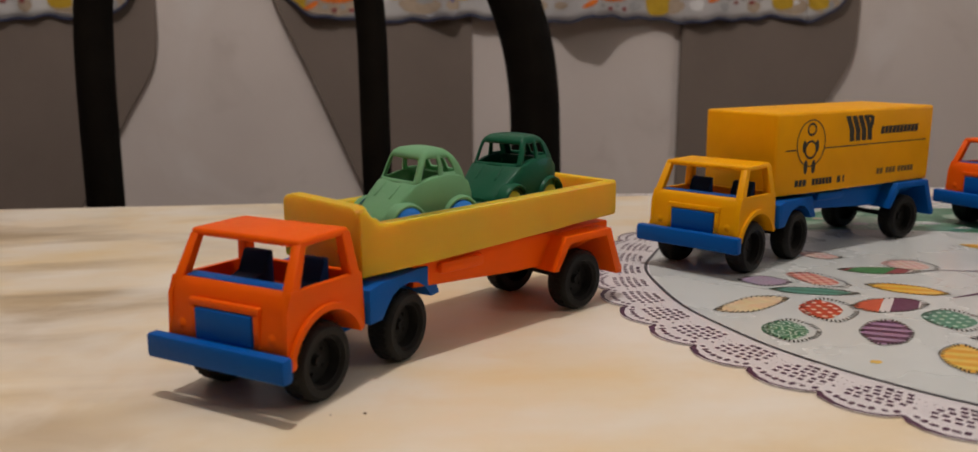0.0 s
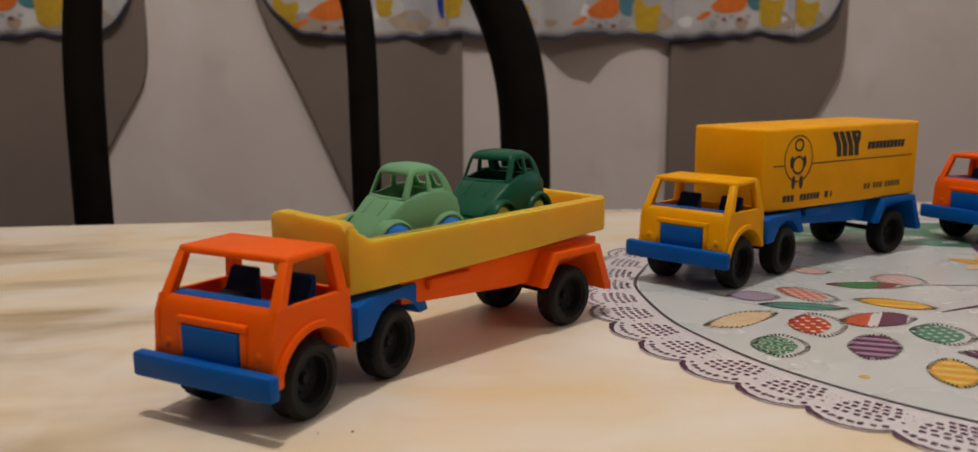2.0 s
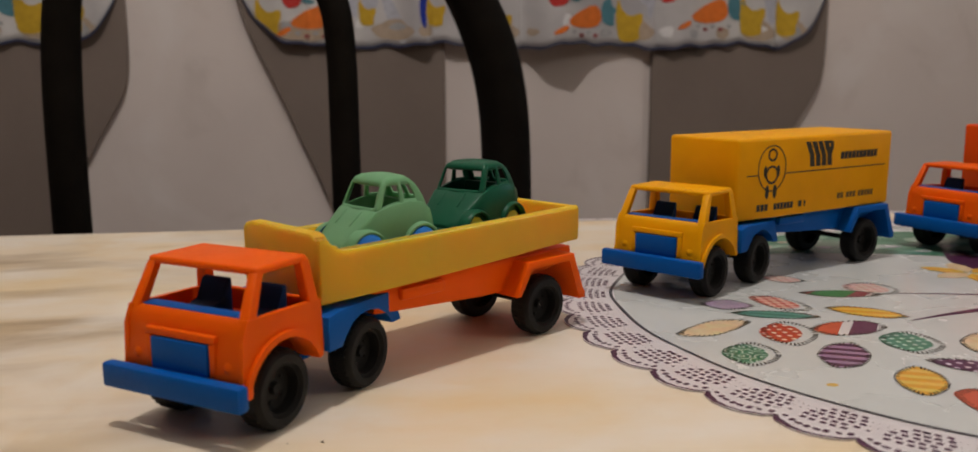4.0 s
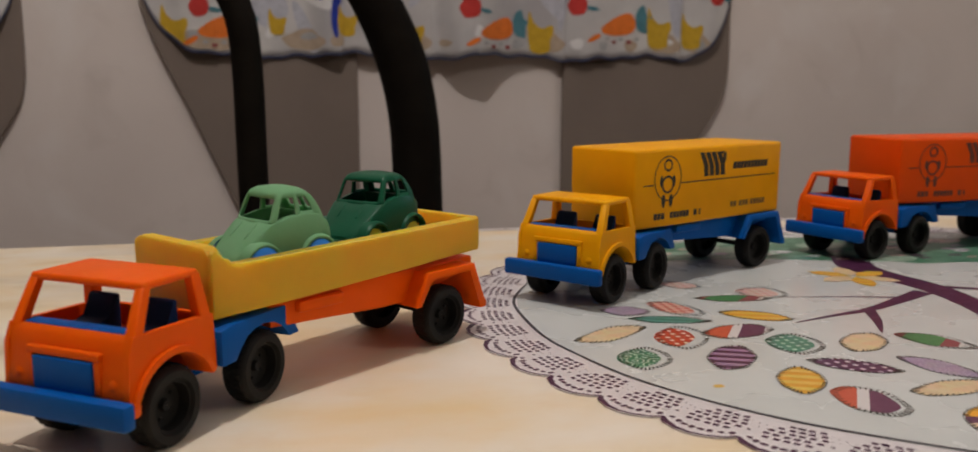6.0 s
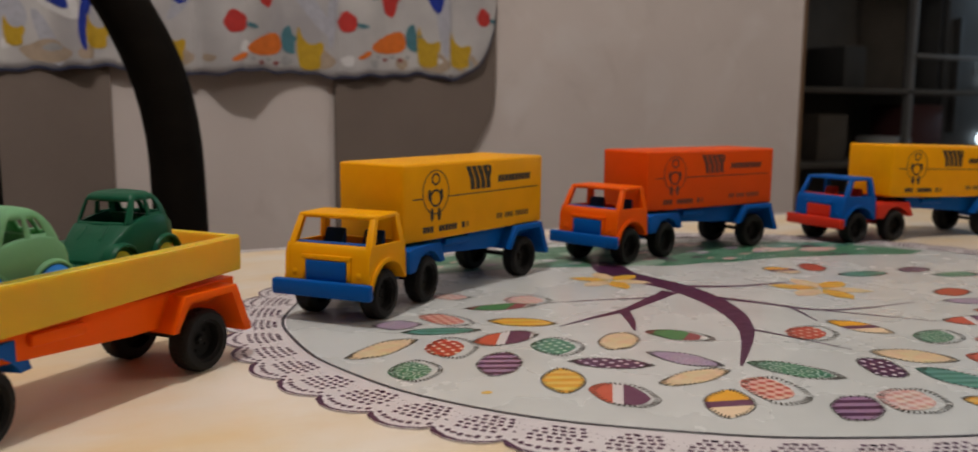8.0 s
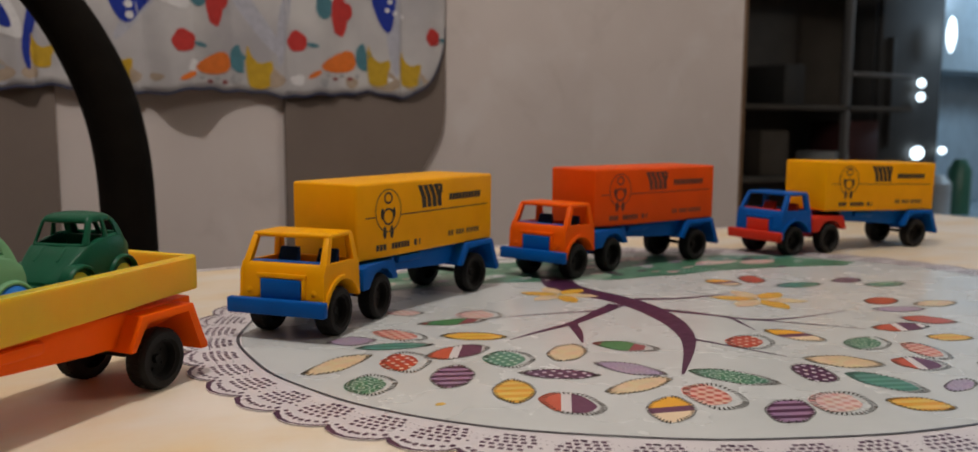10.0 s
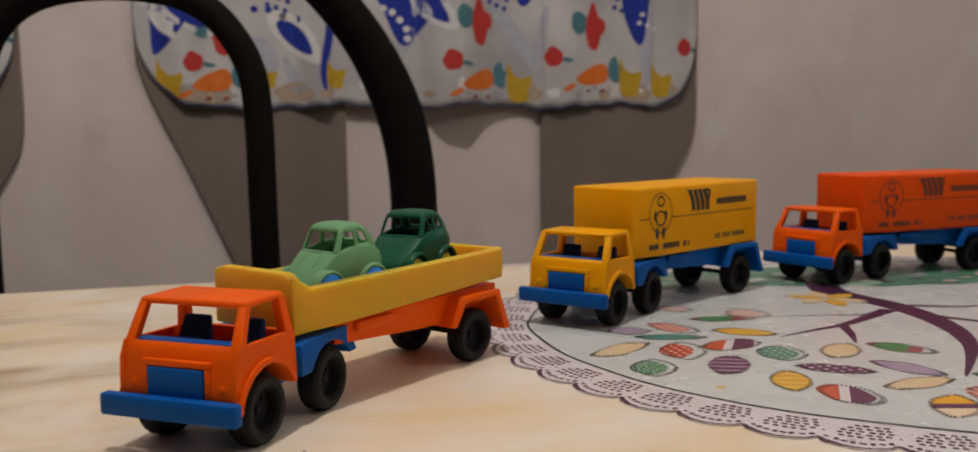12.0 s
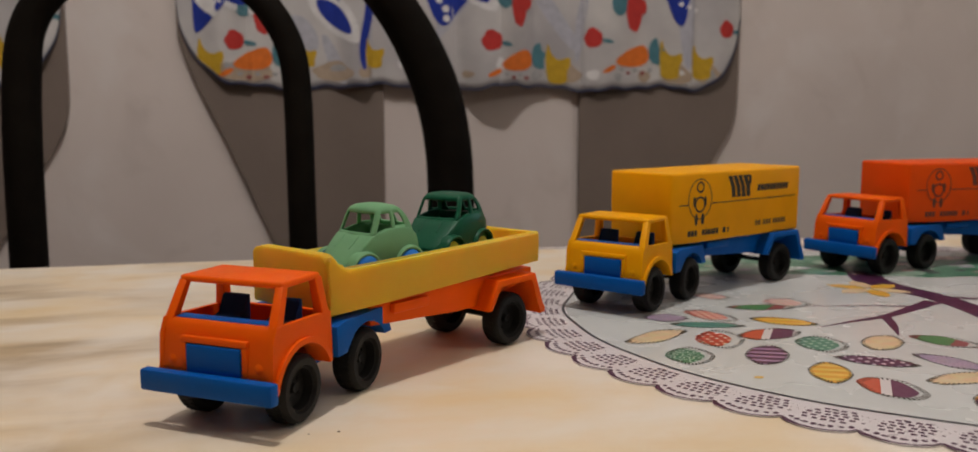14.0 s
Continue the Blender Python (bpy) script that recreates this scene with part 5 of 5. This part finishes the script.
    # faint grey and brown washes low on the cloth
    for k in range(16):
        patch("print_and_shade_wash", blob(-0.34 + 0.045 * k + rnd.uniform(-0.01, 0.01), 0.163 + rnd.uniform(-0.006, 0.012), rnd.uniform(0.006, 0.013), rnd.uniform(0.004, 0.009), 9, 0.2, k), (P_GREY, P_TAN, P_WHITE)[k % 3], lift - 0.0002)
    thing.location = (x0, 0, 0)
    return thing


HANG_X = 0.268


def print_cloth(name, c):
    return material(name, c, 0.9, scale=120, amount=0.5, bump=0.4, bump_scale=900)


P_RED, P_TEAL, P_ORANGE, P_MUSTARD = print_cloth("red_print", (0.50, 0.035, 0.03)), print_cloth("teal_print", (0.07, 0.20, 0.25)), print_cloth("orange_print", (0.72, 0.17, 0.02)), print_cloth("mustard_print", (0.54, 0.34, 0.02))
P_BLUE, P_WHITE, P_GREY, P_WINE = print_cloth("blue_print", (0.008, 0.030, 0.30)), print_cloth("white_print", (0.70, 0.69, 0.70)), print_cloth("grey_print", (0.36, 0.36, 0.37)), print_cloth("wine_print", (0.26, 0.06, 0.06))
P_TAN = print_cloth("tan_print", (0.42, 0.33, 0.25))
P_LILAC_SHADE, P_BUFF = print_cloth("lilac_wash_and_pleat_shade", (0.44, 0.445, 0.51)), print_cloth("buff_wash", (0.34, 0.29, 0.26))

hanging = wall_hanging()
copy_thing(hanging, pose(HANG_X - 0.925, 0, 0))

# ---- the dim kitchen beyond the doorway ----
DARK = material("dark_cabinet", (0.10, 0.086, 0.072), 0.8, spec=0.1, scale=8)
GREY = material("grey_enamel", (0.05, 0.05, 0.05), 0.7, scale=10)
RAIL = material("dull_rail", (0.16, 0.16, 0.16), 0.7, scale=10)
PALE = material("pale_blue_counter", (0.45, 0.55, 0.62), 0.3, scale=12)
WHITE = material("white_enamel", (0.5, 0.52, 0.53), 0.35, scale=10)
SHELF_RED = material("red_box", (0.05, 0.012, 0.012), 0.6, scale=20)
SHINE = glow("cool_highlight", (0.75, 0.9, 1.0), 3.0)


def shelf_unit():
    t = tagged(new("storage_shelf"), "dark open storage shelf with pale rails in the dim kitchen", "shelf")
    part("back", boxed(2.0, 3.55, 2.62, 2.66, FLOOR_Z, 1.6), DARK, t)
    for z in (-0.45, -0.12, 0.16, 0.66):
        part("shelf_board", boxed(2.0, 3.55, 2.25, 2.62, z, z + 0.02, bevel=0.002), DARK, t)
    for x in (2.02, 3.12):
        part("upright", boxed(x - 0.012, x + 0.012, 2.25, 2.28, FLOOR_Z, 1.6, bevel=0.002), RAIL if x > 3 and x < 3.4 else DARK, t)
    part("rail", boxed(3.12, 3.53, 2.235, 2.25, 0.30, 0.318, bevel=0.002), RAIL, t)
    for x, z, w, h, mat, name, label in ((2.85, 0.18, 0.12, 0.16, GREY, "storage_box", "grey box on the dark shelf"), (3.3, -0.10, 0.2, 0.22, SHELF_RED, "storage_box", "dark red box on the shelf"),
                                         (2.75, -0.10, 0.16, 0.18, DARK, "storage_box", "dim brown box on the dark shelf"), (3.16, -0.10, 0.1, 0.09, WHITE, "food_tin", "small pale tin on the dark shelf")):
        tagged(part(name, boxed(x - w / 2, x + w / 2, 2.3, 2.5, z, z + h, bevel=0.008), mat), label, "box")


shelf_unit()


def fridge():
    t = tagged(new("refrigerator"), "tall grey refrigerator standing in the dim kitchen", "refrigerator")
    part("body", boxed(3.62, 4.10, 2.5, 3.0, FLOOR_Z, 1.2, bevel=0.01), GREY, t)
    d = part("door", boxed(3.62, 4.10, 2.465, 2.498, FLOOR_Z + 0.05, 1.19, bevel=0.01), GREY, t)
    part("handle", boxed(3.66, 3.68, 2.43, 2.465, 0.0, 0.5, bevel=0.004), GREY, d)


fridge()


def counter():
    t = tagged(new("kitchen_counter"), "pale blue lit kitchen counter with base cabinet", "counter")
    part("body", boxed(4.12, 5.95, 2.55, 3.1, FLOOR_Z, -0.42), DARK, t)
    part("worktop", boxed(4.11, 5.97, 2.45, 3.1, -0.42, -0.38, bevel=0.006), PALE, t)
    part("splashback", boxed(4.12, 5.95, 3.1, 3.13, -0.38, 1.5), PALE, t)
    tagged(part("wall_cabinet", boxed(4.30, 5.95, 2.75, 3.09, 0.40, 1.2, bevel=0.006), PALE), "pale blue wall cabinet", "cabinet")
    for x, z, r, h in ((4.42, -0.38, 0.07, 0.22), (4.62, -0.38, 0.06, 0.30)):
        bm = spun([(0.001, 0), (r, 0.0), (r, h * 0.8), (r * 0.5, h), (0.001, h)], 20)
        bmesh.ops.transform(bm, matrix=Matrix.Translation((x, 2.65, z)) @ Matrix.Rotation(radians(90), 4, "X"), verts=bm.verts)
        tagged(part("storage_jar", bm, WHITE if r > 0.065 else material("green_glaze", (0.05, 0.16, 0.1), 0.3)), "glazed jar on the pale counter", "jar")
    # Floating glowing discs paint the bright highlights and reflections; no lamp bodies.
    for x, y, z, rx, rz in ((4.05, 2.40, 0.53, 0.040, 0.085), (3.90, 2.44, 0.30, 0.03, 0.022), (3.90, 2.44, 0.235, 0.03, 0.022), (3.90, 2.44, -0.03, 0.055, 0.032), (4.10, 2.44, -0.02, 0.03, 0.02),
                            (4.56, 2.44, 0.36, 0.035, 0.035), (4.57, 2.44, 0.28, 0.035, 0.025)):
        bm = spun([(0.001, 0.012), (0.7, 0.010), (1, 0.0), (0.7, -0.010), (0.001, -0.012)], 20)
        bmesh.ops.transform(bm, matrix=Matrix.Translation((x, y, z)) @ Matrix.Diagonal((rx, 1, rz, 1)), verts=bm.verts)
        part("light", bm, SHINE, t, "glowing disc put in for a bright highlight")


counter()
